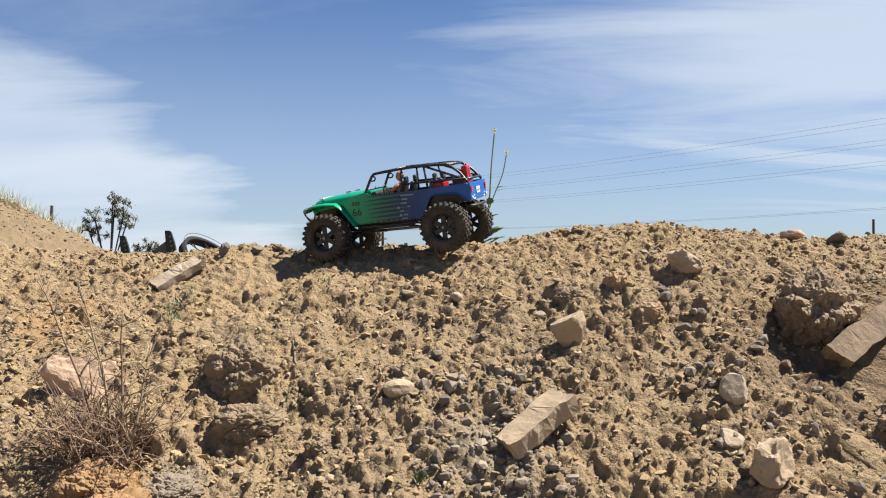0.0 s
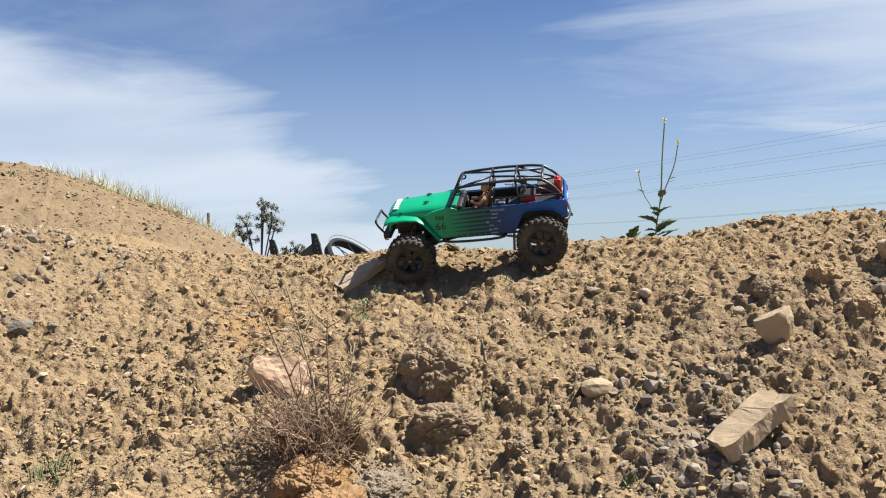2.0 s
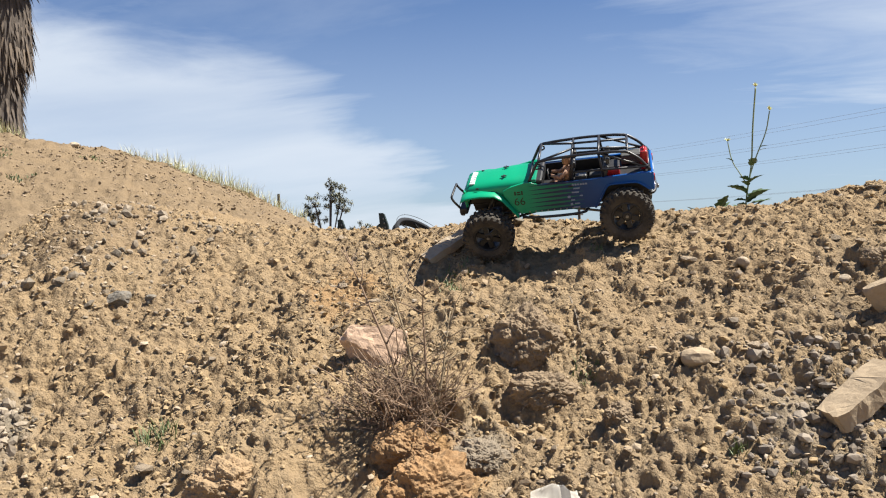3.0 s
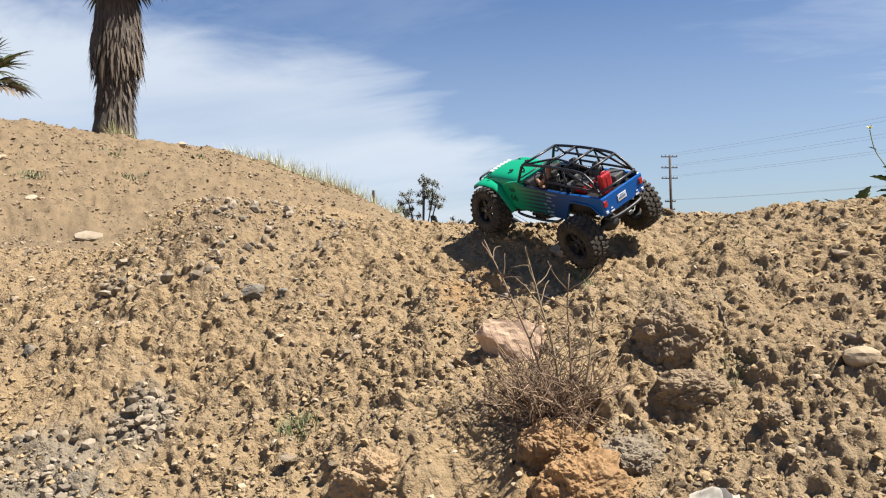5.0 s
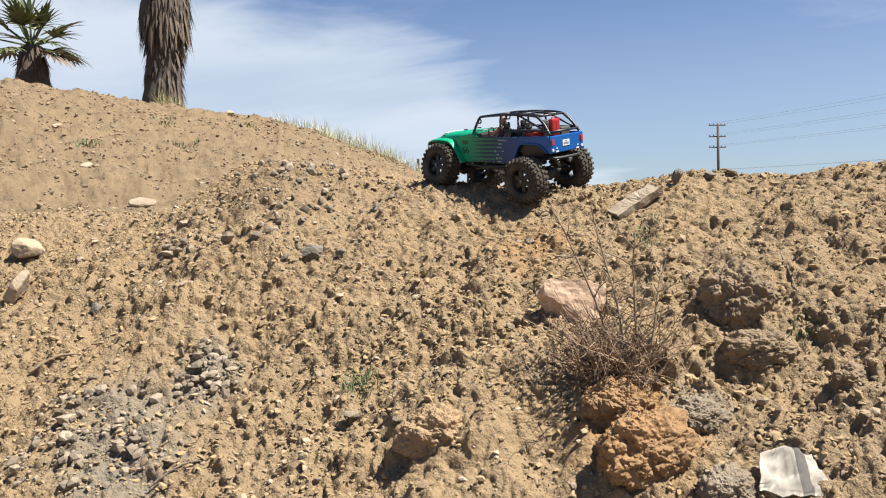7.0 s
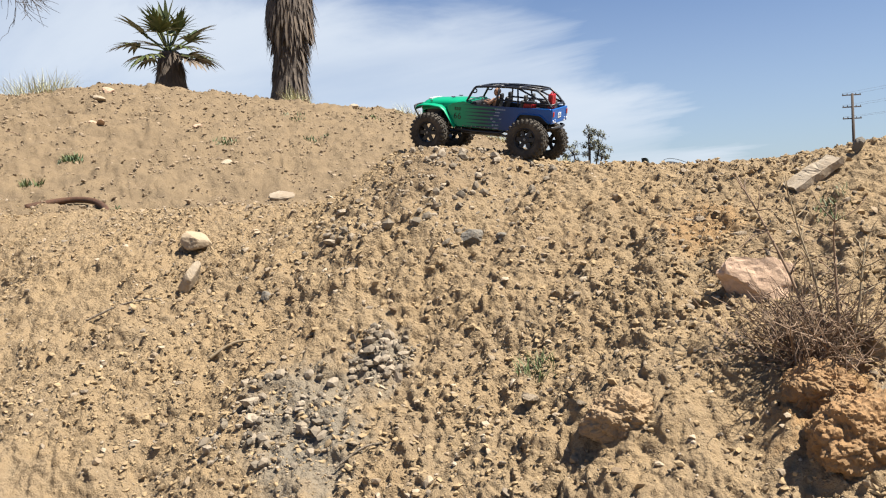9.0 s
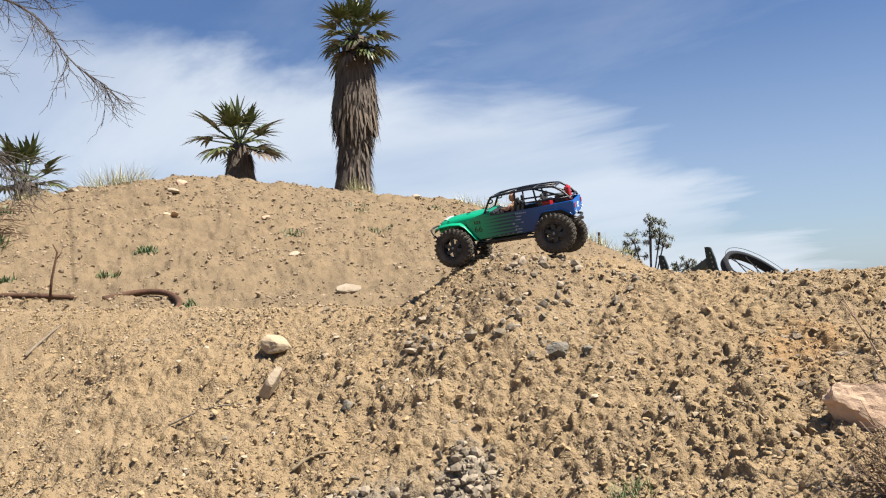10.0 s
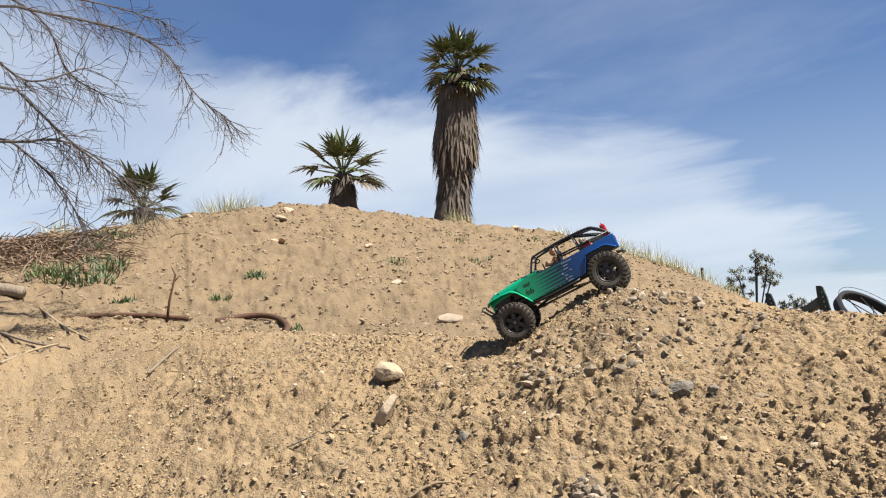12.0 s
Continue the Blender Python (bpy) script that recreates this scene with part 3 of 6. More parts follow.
def build_car():
    car = base("rc_crawler_car", Matrix(), "green and blue toy off-road car with open black cage", "toy car")
    # tub
    arch = [(-0.247, 0.139), (-0.223, 0.159), (-0.212, 0.1635), (-0.150, 0.1635), (-0.140, 0.157), (-0.117, 0.112), (-0.108, 0.103)]
    outline = [(0.060, 0.190), (0.046, 0.188), (0.030, 0.179), (-0.120, 0.1815), (-0.248, 0.186), (-0.256, 0.180), (-0.2535, 0.136)] + arch + \
              [(0.082, 0.103), (0.096, 0.114), (0.122, 0.158), (0.122, 0.172), (0.100, 0.181)]
    for s in (1, -1):
        ya, yb = sorted((s * 0.066, s * 0.0735))
        bm = plate(outline, ya, yb)
        bmesh.ops.bevel(bm, geom=[e for e in bm.edges if abs(e.verts[0].co.y - e.verts[1].co.y) < 1e-6 and abs(e.verts[0].co.y) > 0.07], offset=0.0022, segments=2, profile=0.5, affect="EDGES")
        part("side_panel", bm, PAINT, car, "glossy panel with blue stripes growing out of green")
        part("front_fender", fender_bm(s), PAINT, car, "flat green wing over the front wheel", True)
        # flare over the rear arch
        flare = tube(rounded([(x, s * 0.0755, z) for x, z in arch], 0.2, 1), 0.0024, 6)
        part("rear_fender", flare, PAINT, car, "", True)
    part("hood", hood_bm(), PAINT, car, "smooth bright green bonnet", True)
    bm = box((0.150, 0.094, 0.040), (0.140, 0, 0.150), 0.004)
    part("engine_bay", bm, BLACK, car)
    part("cowl", box((0.022, 0.134, 0.010), (0.045, 0, 0.1895), 0.003), PAINT, car)
    part("rear_panel", box((0.007, 0.146, 0.048), (-0.2535, 0, 0.1610), 0.0025), PAINT, car, "bright blue tail panel")
    part("grille", box((0.006, 0.108, 0.045), (0.2265, 0, 0.150), 0.002), PAINT, car)
    for k in range(7):
        part("grille_slot", box((0.003, 0.0055, 0.030), (0.2305, (k - 3) * 0.0100, 0.152), 0.001), INK, car)
    for s in (1, -1):
        lamp = lathe([(0.0, 0.0002), (0.0, 0.0085), (0.004, 0.0075), (0.0055, 0.0002)], 16)
        bmesh.ops.transform(lamp, matrix=pose(0.2295, s * 0.0435, 0.155, 0, 0, -90), verts=lamp.verts)
        part("headlight", lamp, CLEAR, car, "round clear headlight", True)
        part("tail_light", box((0.003, 0.011, 0.016), (-0.2582, s * 0.064, 0.168), 0.001), LENS, car, "small red tail light")
        part("reversing_light", box((0.003, 0.007, 0.007), (-0.2582, s * 0.064, 0.146), 0.001), WHITE, car)
        part("hood_latch", box((0.008, 0.004, 0.004), (0.190, s * 0.059, 0.180), 0.001), INK, car)
        part("hood_pin", box((0.015, 0.0042, 0.0026), (0.120, s * 0.030, 0.1965), 0.0007), INK, car)
        part("hood_pin", box((0.0042, 0.013, 0.0028), (0.120, s * 0.030, 0.1965), 0.0007), INK, car)
        part("door_handle", box((0.012, 0.003, 0.003), (-0.052, s * 0.0748, 0.168), 0.001), INK, car)
    # inside
    part("interior_tray", box((0.290, 0.130, 0.006), (-0.105, 0, 0.140)), BLACK, car)
    for s in (1, -1):
        part("door_card", box((0.268, 0.002, 0.040), (-0.108, s * 0.0645, 0.160)), BLACK, car)
    part("tailgate_card", box((0.002, 0.126, 0.040), (-0.2485, 0, 0.160)), BLACK, car)
    part("dashboard", box((0.022, 0.128, 0.028), (0.030, 0, 0.176), 0.005), BLACK, car)
    for x, y in ((-0.030, 0.036), (-0.030, -0.036), (-0.115, 0.034), (-0.115, -0.034)):
        part("seat", seat_bm(x, y), GREY if x < -0.1 else BLACK, car)
    ring = lathe([(0.0016 * math.sin(a), 0.0125 + 0.0016 * math.cos(a)) for a in (2 * math.pi * k / 8 for k in range(8))], 20, closed=True)
    box((0.024, 0.0015, 0.003), (0, 0, 0), bm=ring)
    bmesh.ops.transform(ring, matrix=pose(0.004, 0.036, 0.192, 0, 25, 90), verts=ring.verts)
    part("steering_wheel", ring, BLACK, car, "", True)
    part("driver_doll", doll_bm(), TAN, car, "small tan plastic driver doll at the wheel", True)
    part("cargo_deck", box((0.095, 0.118, 0.006), (-0.200, 0, 0.172), 0.001), BLACK, car)
    part("cargo_case", box((0.050, 0.040, 0.026), (-0.205, -0.030, 0.189), 0.003), GREY, car, "dark grey plastic cargo case")
    part("tool_box", box((0.036, 0.046, 0.020), (-0.158, 0.026, 0.185), 0.003), RED, car, "red tool box with black lid")
    part("tool_box_lid", box((0.037, 0.047, 0.005), (-0.158, 0.026, 0.197), 0.002), BLACK, car)
    part("radio_box", box((0.030, 0.036, 0.016), (-0.075, -0.010, 0.158), 0.003), SILVER, car, "silver radio box between the seats")
    can = part("jerry_can", box((0.017, 0.034, 0.050), (-0.237, 0.030, 0.206), 0.004), RED, car, "red jerry can strapped upright at the tail")
    part("can_handle", tube(rounded([(-0.237, 0.020, 0.228), (-0.237, 0.022, 0.2360), (-0.237, 0.038, 0.2360), (-0.237, 0.040, 0.228)]), 0.0018, 6), RED, can, "", True)
    part("can_rib", box((0.019, 0.003, 0.040), (-0.237, 0.030, 0.204), 0.001), RED, can)
    # cage
    for s in (1, -1):
        rail = rounded([(0.052, s * 0.066, 0.190), (0.030, s * 0.0615, 0.236), (0.022, s * 0.060, 0.2465), (-0.020, s * 0.0595, 0.2505), (-0.090, s * 0.059, 0.2535),
                        (-0.165, s * 0.058, 0.2515), (-0.198, s * 0.057, 0.2470), (-0.226, s * 0.059, 0.2230), (-0.250, s * 0.064, 0.188)], 0.15, 1)
        part("cage_rail", tube([low(p) for p in rail], 0.0038), CAGE, car, "", True)
        for a, b in (((-0.058, s * 0.066, 0.181), (-0.062, s * 0.0592, 0.252)), ((-0.135, s * 0.066, 0.182), (-0.128, s * 0.0585, 0.252)),
                     ((-0.128, s * 0.0585, 0.252), (-0.246, s * 0.063, 0.195)), ((0.022, s * 0.060, 0.246), (-0.062, s * 0.018, 0.256)),
                     ((-0.062, s * 0.018, 0.256), (-0.198, s * 0.030, 0.247)), ((-0.062, s * 0.064, 0.204), (-0.246, s * 0.064, 0.200))):
            part("cage_bar", tube([low(a), low(b)], 0.0031), CAGE, car, "", True)
        part("grab_loop", tube(rounded([low(p) for p in [(0.030, s * 0.063, 0.240), (0.016, s * 0.064, 0.238), (0.018, s * 0.064, 0.224), (0.036, s * 0.064, 0.226)]]), 0.0022, 6), CAGE, car, "", True)
    for x, w, z in ((0.022, 0.060, 0.2465), (-0.062, 0.0592, 0.2525), (-0.128, 0.0585, 0.2525), (-0.198, 0.057, 0.2465), (-0.246, 0.063, 0.197)):
        part("cage_crossbar", tube([low((x, -w, z)), low((x, w, z))], 0.0034), CAGE, car, "", True)
    part("windscreen_bar", tube([(0.050, -0.066, 0.194), (0.050, 0.066, 0.194)], 0.003), CAGE, car, "", True)
    # bumpers and sliders
    bumper = part("front_bumper", box((0.022, 0.110, 0.018), (0.238, 0, 0.116), 0.004), BLACK, car, "black stubby bumper with hoop")
    part("bull_bar", tube(rounded([(0.240, -0.046, 0.114), (0.268, -0.044, 0.152), (0.264, -0.036, 0.161), (0.264, 0.036, 0.161), (0.268, 0.044, 0.152), (0.240, 0.046, 0.114)]), 0.0032), BLACK, bumper, "", True)
    part("winch", box((0.020, 0.040, 0.016), (0.226, 0, 0.126), 0.004), BLACK, bumper)
    for s in (1, -1):
        part("tow_hook", tube(rounded([(0.238, s * 0.036, 0.108), (0.250, s * 0.036, 0.106), (0.250, s * 0.036, 0.098), (0.240, s * 0.036, 0.098)]), 0.002, 6), STEEL, bumper, "", True)
        slider = part("rock_slider", tube(rounded([(0.082, s * 0.066, 0.100), (0.074, s * 0.084, 0.094), (-0.080, s * 0.084, 0.094), (-0.090, s * 0.066, 0.100)]), 0.0036), BLACK, car, "black tube below the door", True)
        for k in range(9):
            part("slider_bolt", box((0.0035, 0.003, 0.0035), (0.060 - k * 0.016, s * 0.0740, 0.1075), 0.0006), STEEL, slider)
    part("rear_bumper", tube(rounded([(-0.240, -0.060, 0.124), (-0.260, -0.054, 0.122), (-0.260, 0.054, 0.122), (-0.240, 0.060, 0.124)]), 0.0042), BLACK, car, "", True)
    part("hitch", box((0.014, 0.014, 0.010), (-0.262, 0, 0.114), 0.002), STEEL, car)
    # frame and running gear
    part("chassis", box((0.300, 0.050, 0.032), (-0.010, 0, 0.108), 0.004), BLACK, car)
    part("skid_plate", box((0.110, 0.060, 0.010), (0, 0, 0.086), 0.004), GREY, car)
    for s in (1, -1):
        part("frame_rail", box((0.440, 0.008, 0.014), (-0.010, s * 0.036, 0.121), 0.002), BLACK, car)
        for e in (1, -1):
            lower = (e * 0.186, s * 0.056, 0.070)
            upper = (e * 0.150, s * 0.050, 0.152)
            shock = part("shock_absorber", tube([lower, Vector(lower).lerp(Vector(upper), 0.55)], 0.0035), STEEL, car, "silver shock absorber with dark spring", True)
            part("shock_body", tube([Vector(lower).lerp(Vector(upper), 0.48), upper], 0.0062), BLACK, shock, "", True)
            turns = [Vector(lower).lerp(Vector(upper), 0.08 + 0.5 * k / 40) + Vector((0.0072 * math.cos(k * 0.9), 0.0072 * math.sin(k * 0.9), 0)) for k in range(41)]
            part("spring", tube(turns, 0.0010, 5), STEEL, shock, "", True)
            part("suspension_link", tube([(e * 0.168, s * 0.034, 0.062), (e * 0.045, s * 0.028, 0.086)], 0.0034), STEEL if e < 0 else BLACK, car, "", True)
        part("inner_fender", box((0.080, 0.004, 0.034), (-0.178, s * 0.058, 0.145), 0.001), BLACK, car)
    part("drive_shaft", tube([(-0.150, 0, 0.074), (0.150, 0, 0.074)], 0.004), STEEL, car, "", True)
    # writing and marks
    number = letters("66", 0.030)
    number.materials.clear()
    number.materials.append(INK)
    for s in (1, -1):
        d = part("number_decal", number, INK, car, "black race number")
        d.matrix_basis = pose(0.082, s * 0.0738, 0.138, 90, 0, 180 if s > 0 else 0)
        marks = [((-0.058 - 0.0066 * k, s * 0.0738, 0.1715), (0.0050, 0.0008, 0.0045)) for k in range(6)]
        for k, (w, off) in enumerate(((0.016, 0.0), (0.018, 0.004), (0.008, -0.010), (0.010, 0.012), (0.013, 0.002), (0.016, 0.004))):
            marks.append(((-0.066 + off, s * 0.0738, 0.1610 - 0.0105 * k), (w, 0.0008, 0.0036)))
        marks += [((-0.045, s * 0.0738, 0.1390), (0.007, 0.0008, 0.006)), ((-0.050, s * 0.0738, 0.118), (0.006, 0.0008, 0.006))]
        bars(car, "number_border", INK, [((0.082 + dx, s * 0.0738, 0.163 + dz), (w, 0.0008, h)) for dx, dz, w, h in ((-0.009, 0, 0.004, 0.011), (0.0, 0.002, 0.008, 0.004), (0.009, 0, 0.004, 0.011), (0.0, -0.004, 0.010, 0.003))], "black marks over the race number")
        bars(car, "door_sticker", PALE, marks, "small pale sponsor marks")
        bars(car, "rear_sticker", WHITE, [((-0.2578, s * 0.045, 0.1415), (0.0008, 0.012, 0.004)), ((-0.2578, s * 0.046, 0.150), (0.0008, 0.006, 0.003))], "small white marks on the tail")
    bars(car, "hood_sticker", WHITE, [((0.2060, (k - 2.5) * 0.0135, 0.1868 - 0.0004 * abs(k - 2.5)), (0.013, 0.0095, 0.0022)) for k in range(6)], "white band of writing across the bonnet")
    plate_part = part("number_plate", box((0.0012, 0.030, 0.017), (-0.2578, 0.006, 0.162), 0.0004), WHITE, car, "white toy number plate")
    bars(plate_part, "plate_mark", PALE, [((-0.2586, 0.006, 0.161), (0.0006, 0.022, 0.006)), ((-0.2586, 0.006, 0.1675), (0.0006, 0.012, 0.002))], "")
    # the body sits a little forward and low on its axles
    for ob in car.children:
        ob.matrix_basis = pose(0.007, 0, -0.003) @ ob.matrix_basis
    # axles and wheels, each moving on the car
    axles, wheels = [], []
    axle_mesh = lathe([(-0.085, 0.0005), (-0.085, 0.0085), (-0.074, 0.0085), (-0.070, 0.0062), (-0.026, 0.0068), (-0.018, 0.017), (0.0, 0.0215), (0.018, 0.017), (0.026, 0.0068),
                       (0.070, 0.0062), (0.074, 0.0085), (0.085, 0.0085), (0.085, 0.0005)], 16)
    axle_me = mesh_of("axle", axle_mesh, BLACK, True)
    tyre_me = mesh_of("wheel", tyre_bm(), RUBBER)
    rim_me = mesh_of("rim", rim_bm(), BLACK)
    nut_me = mesh_of("wheel_nut", lathe([(0.016, 0.0003), (0.016, 0.0042), (0.0215, 0.0042), (0.0215, 0.0003)], 6), STEEL)
    for e in (1, -1):
        axles.append(part("axle", axle_me, BLACK, car, "black solid axle with round gear case"))
        for s in (1, -1):
            w = part("wheel", tyre_me, RUBBER, car, "dusty black knobbly tyre on a black rim")
            r = part("rim", rim_me, BLACK, w)
            q = part("wheel_nut", nut_me, STEEL, w)
            if s < 0:
                r.matrix_basis = q.matrix_basis = pose(0, 0, 0, 0, 0, 180)
            wheels.append((w, e, s))
    return car, axles, wheels


car, axles, wheels = build_car()

# ---- stones, clods and crumbs ----
PALE_STONE = stone_material("pale_stone", (0.366, 0.305, 0.23), (0.282, 0.224, 0.16))
PINK_STONE = stone_material("pink_stone", (0.517, 0.366, 0.26), (0.407, 0.281, 0.195), dust=(0.363, 0.265, 0.17))
GREY_STONE = stone_material("grey_stone", (0.176, 0.159, 0.134), (0.112, 0.102, 0.0864))
DARK_CLOD = stone_material("dark_clod", (0.245, 0.182, 0.118), (0.165, 0.124, 0.082), 18, 0.010, (0.29, 0.215, 0.135))
TAN_CLOD = stone_material("tan_clod", (0.314, 0.22, 0.128), (0.248, 0.175, 0.105), 18, 0.008)
GREY_CLOD = stone_material("grey_clod", (0.226, 0.185, 0.135), (0.165, 0.136, 0.102), 18, 0.008)
ORANGE_CLOD = stone_material("orange_clod", (0.290, 0.172, 0.082), (0.215, 0.135, 0.070), 16, 0.010, (0.31, 0.225, 0.135))
CONCRETE = stone_material("old_concrete", (0.352, 0.275, 0.186), (0.296, 0.231, 0.157), 30, 0.004)
# darker than the other concrete: the slab's shade is put into its colour
SHADED_SLAB = stone_material("shaded_slab", (0.19, 0.142, 0.096), (0.141, 0.108, 0.0768), 22, 0.006)


def stone_mix():
    s = Nodes("loose_stone")
    info = s.n("ShaderNodeObjectInfo")
    r = s.n("ShaderNodeValToRGB")
    s.set(r.inputs[0], info.outputs["Random"])
    el = r.color_ramp.elements
    for i, c in enumerate(((0.19, 0.155, 0.115), (0.27, 0.20, 0.125), (0.23, 0.185, 0.135), (0.38, 0.31, 0.23), (0.24, 0.165, 0.10), (0.31, 0.25, 0.185))):
        e = el[i] if i < 2 else el.new(0.5)
        e.color = (*c, 1)
    for i, e in enumerate(el):
        e.position = i / 5
    n = s.noise(60, 5, 0.65)
    s.bump(n, 0.8, 0.004)
    return s.done(s.mix(s.ramp(n, 0.45, 0.75, 0, 0.6), r.outputs[0], (0.256, 0.186, 0.112)), 0.92, spec=0.2)


LOOSE = stone_mix()


def rock_bm(size, seed, level=3, flats=5, rough=0.10):
    """A broken stone: a ball cut by a few flat faces, then roughened."""
    rnd = random.Random(seed)
    bm = bmesh.new()
    bmesh.ops.create_icosphere(bm, subdivisions=level, radius=1)
    cuts = []
    for _ in range(flats):
        n = Vector((rnd.gauss(0, 1), rnd.gauss(0, 1), rnd.gauss(0, 1))).normalized()
        cuts.append((n, rnd.uniform(0.38, 0.72) if flats > 4 else rnd.uniform(0.5, 0.85)))
    off = Vector((rnd.uniform(0, 50), rnd.uniform(0, 50), rnd.uniform(0, 50)))
    for v in bm.verts:
        p = v.co.copy()
        for n, d in cuts:
            over = p.dot(n) - d
            if over > 0:
                p -= n * over * 0.93
        k = 1 + rough * (2 * noise.noise(p * 1.7 + off) + noise.noise(p * 4.1 + off) + 0.6 * noise.noise(p * 9 + off))
        v.co = Vector((p.x * size[0] * k, p.y * size[1] * k, p.z * size[2] * k))
    return bm


def clod_bm(size, seed, level=6, rough=0.10):
    """A lump of caked earth: crumbly all over, with cracks and knobs."""
    rnd = random.Random(seed)
    bm = bmesh.new()
    bmesh.ops.create_icosphere(bm, subdivisions=level, radius=1)
    off = Vector((rnd.uniform(0, 50), rnd.uniform(0, 50), rnd.uniform(0, 50)))
    for v in bm.verts:
        p = v.co.copy()
        q = p + 0.22 * noise.noise_vector(p * 2.7 + off) + 0.05 * noise.noise_vector(p * 8.0 + off)
        k = 1 + rough * (2.2 * noise.noise(q * 1.3 + off) + 1.0 * noise.noise(q * 3.3 + off) + 0.55 * noise.noise(p * 7 + off) + 0.35 * noise.noise(p * 14 + off) + 0.25 * noise.noise(p * 27 + off))
        for scale, deep in ((2.0, 0.12), (5.0, 0.05), (11.0, 0.025)):
            d = noise.voronoi(q * scale + off)[0]
            k += deep * (min(1.0, (d[1] - d[0]) * 1.7) ** 0.8 - 0.5)
        v.co = Vector((p.x * size[0] * k, p.y * size[1] * k, p.z * size[2] * k))
    return bm


def on_ground(x, y, sink=0.0):
    return float(ground_point([x], [y])[2][0]) - sink


def rock(name, x, y, size, mat, label, seed, turn=(0, 0, 0), sink=0.3, level=3, flats=5, rough=0.10, group=""):
    """size: half-extents. sink: the share of its half height that is buried."""
    z = on_ground(x, y) + size[2] * (1 - sink)
    caked = name != "rock"
    if caked:
        z = on_ground(x, y) - size[2] * 0.05
    return thing(name, clod_bm(size, seed, 6 if size[0] > 0.05 else 5) if caked else rock_bm(size, seed, level, flats, rough), mat, label, "rock", False, pose(x, y, z, *turn), group)


rock("rock", -0.785, 1.77, (0.088, 0.050, 0.058), PINK_STONE, "pinkish broken rock half buried beside the dry bush", 3, (-10, 12, 20), 0.5, 4, 7, 0.11)
rock("dirt_clod", -0.445, 1.80, (0.080, 0.072, 0.078), DARK_CLOD, "large dark brown clod of caked earth", 7, (0, 0, 30))
rock("dirt_clod", -0.640, 1.48, (0.066, 0.055, 0.052), ORANGE_CLOD, "orange-tan clod of crumbling earth", 11, (0, 0, 0))
rock("dirt_clod", -0.575, 1.385, (0.085, 0.070, 0.072), ORANGE_CLOD, "big orange-tan clod below the dry bush", 12, (0, 0, 50))
rock("dirt_clod", -0.500, 1.500, (0.052, 0.045, 0.036), GREY_CLOD, "greyish clod of caked earth", 13, (0, 0, 10))
rock("dirt_clod", -0.440, 1.36, (0.055, 0.045, 0.040), GREY_CLOD, "dark brown clod low on the bank", 14, (0, 0, 80))
rock("dirt_clod", -0.965, 1.385, (0.075, 0.055, 0.055), TAN_CLOD, "rounded tan clod low on the bank", 15, (0, 0, 10))
rock("dirt_clod", -0.400, 1.665, (0.068, 0.045, 0.042), DARK_CLOD, "brown clod of caked earth", 16, (0, 0, 20))
rock("dirt_clod", -0.24, 1.62, (0.036, 0.032, 0.028), DARK_CLOD, "brown clod of caked earth", 17, (0, 0, 60))
rock("dirt_clod", 0.42, 1.945, (0.040, 0.034, 0.032), TAN_CLOD, "small tan clod near the top of the bank", 18, (0, 0, 60))
rock("dirt_clod", 0.30, 1.93, (0.036, 0.030, 0.026), DARK_CLOD, "small brown clod near the top of the bank", 19, (0, 0, 10))
rock("dirt_clod", 0.47, 1.84, (0.034, 0.030, 0.026), TAN_CLOD, "small tan clod on the bank", 20, (0, 0, 40))
rock("rock", 0.275, 1.80, (0.040, 0.034, 0.062), CONCRETE, "upright jagged grey-tan rock casting a shadow", 21, (0, 15, 10), 0.35, 4, 8, 0.05)
rock("rock", 0.60, 2.01, (0.050, 0.042, 0.038), PALE_STONE, "pale blocky rock near the top of the bank", 22, (10, 20, 40), 0.55, 4, 6, 0.14)
rock("rock", 0.580, 1.62, (0.030, 0.024, 0.034), PALE_STONE, "rounded pale rock lying in shade", 23, (0, 0, 0), 0.4, 3, 4, 0.05)
rock("rock", 0.545, 1.55, (0.034, 0.024, 0.018), PALE_STONE, "flat pale rock on the bank", 24, (0, 20, 0), 0.4, 3, 6, 0.05)
rock("rock", 0.585, 1.45, (0.050, 0.040, 0.050), CONCRETE, "tan jagged rock low on the bank", 25, (0, 10, 30), 0.5, 4, 6, 0.14)
rock("boulder", 0.93, 1.60, (0.12, 0.08, 0.075), DARK_CLOD, "dark boulder of caked earth and stones", 26, (0, 0, 15), 0.5, 5, 4, 0.20)
rock("boulder", 0.86, 1.88, (0.14, 0.09, 0.105), DARK_CLOD, "dark caked boulder on the bank", 27, (0, 0, 75), 0.5, 5, 4, 0.22)
rock("rock", -2.66, 1.945, (0.060, 0.048, 0.042), CONCRETE, "pale angular rock on the bank", 31, (15, 10, 20), 0.3, 4, 7, 0.04)
rock("rock", -2.495, 1.755, (0.036, 0.030, 0.066), PALE_STONE, "pale pointed rock with dark underside", 32, (10, 28, 35), 0.3, 4, 7, 0.04)
rock("rock", -2.13, 1.70, (0.020, 0.018, 0.018), GREY_STONE, "small dark grey rock", 33, (0, 0, 0), 0.4, 3, 5, 0.08)
rock("rock", -1.55, 1.90, (0.036, 0.028, 0.028), GREY_STONE, "dark grey rock on the bank", 34, (0, 0, 30), 0.4, 4, 6, 0.10)
rock("rock", -1.47, 1.93, (0.024, 0.020, 0.016), GREY_STONE, "small grey rock on the bank", 35, (0, 0, 30), 0.4, 3, 6, 0.10)
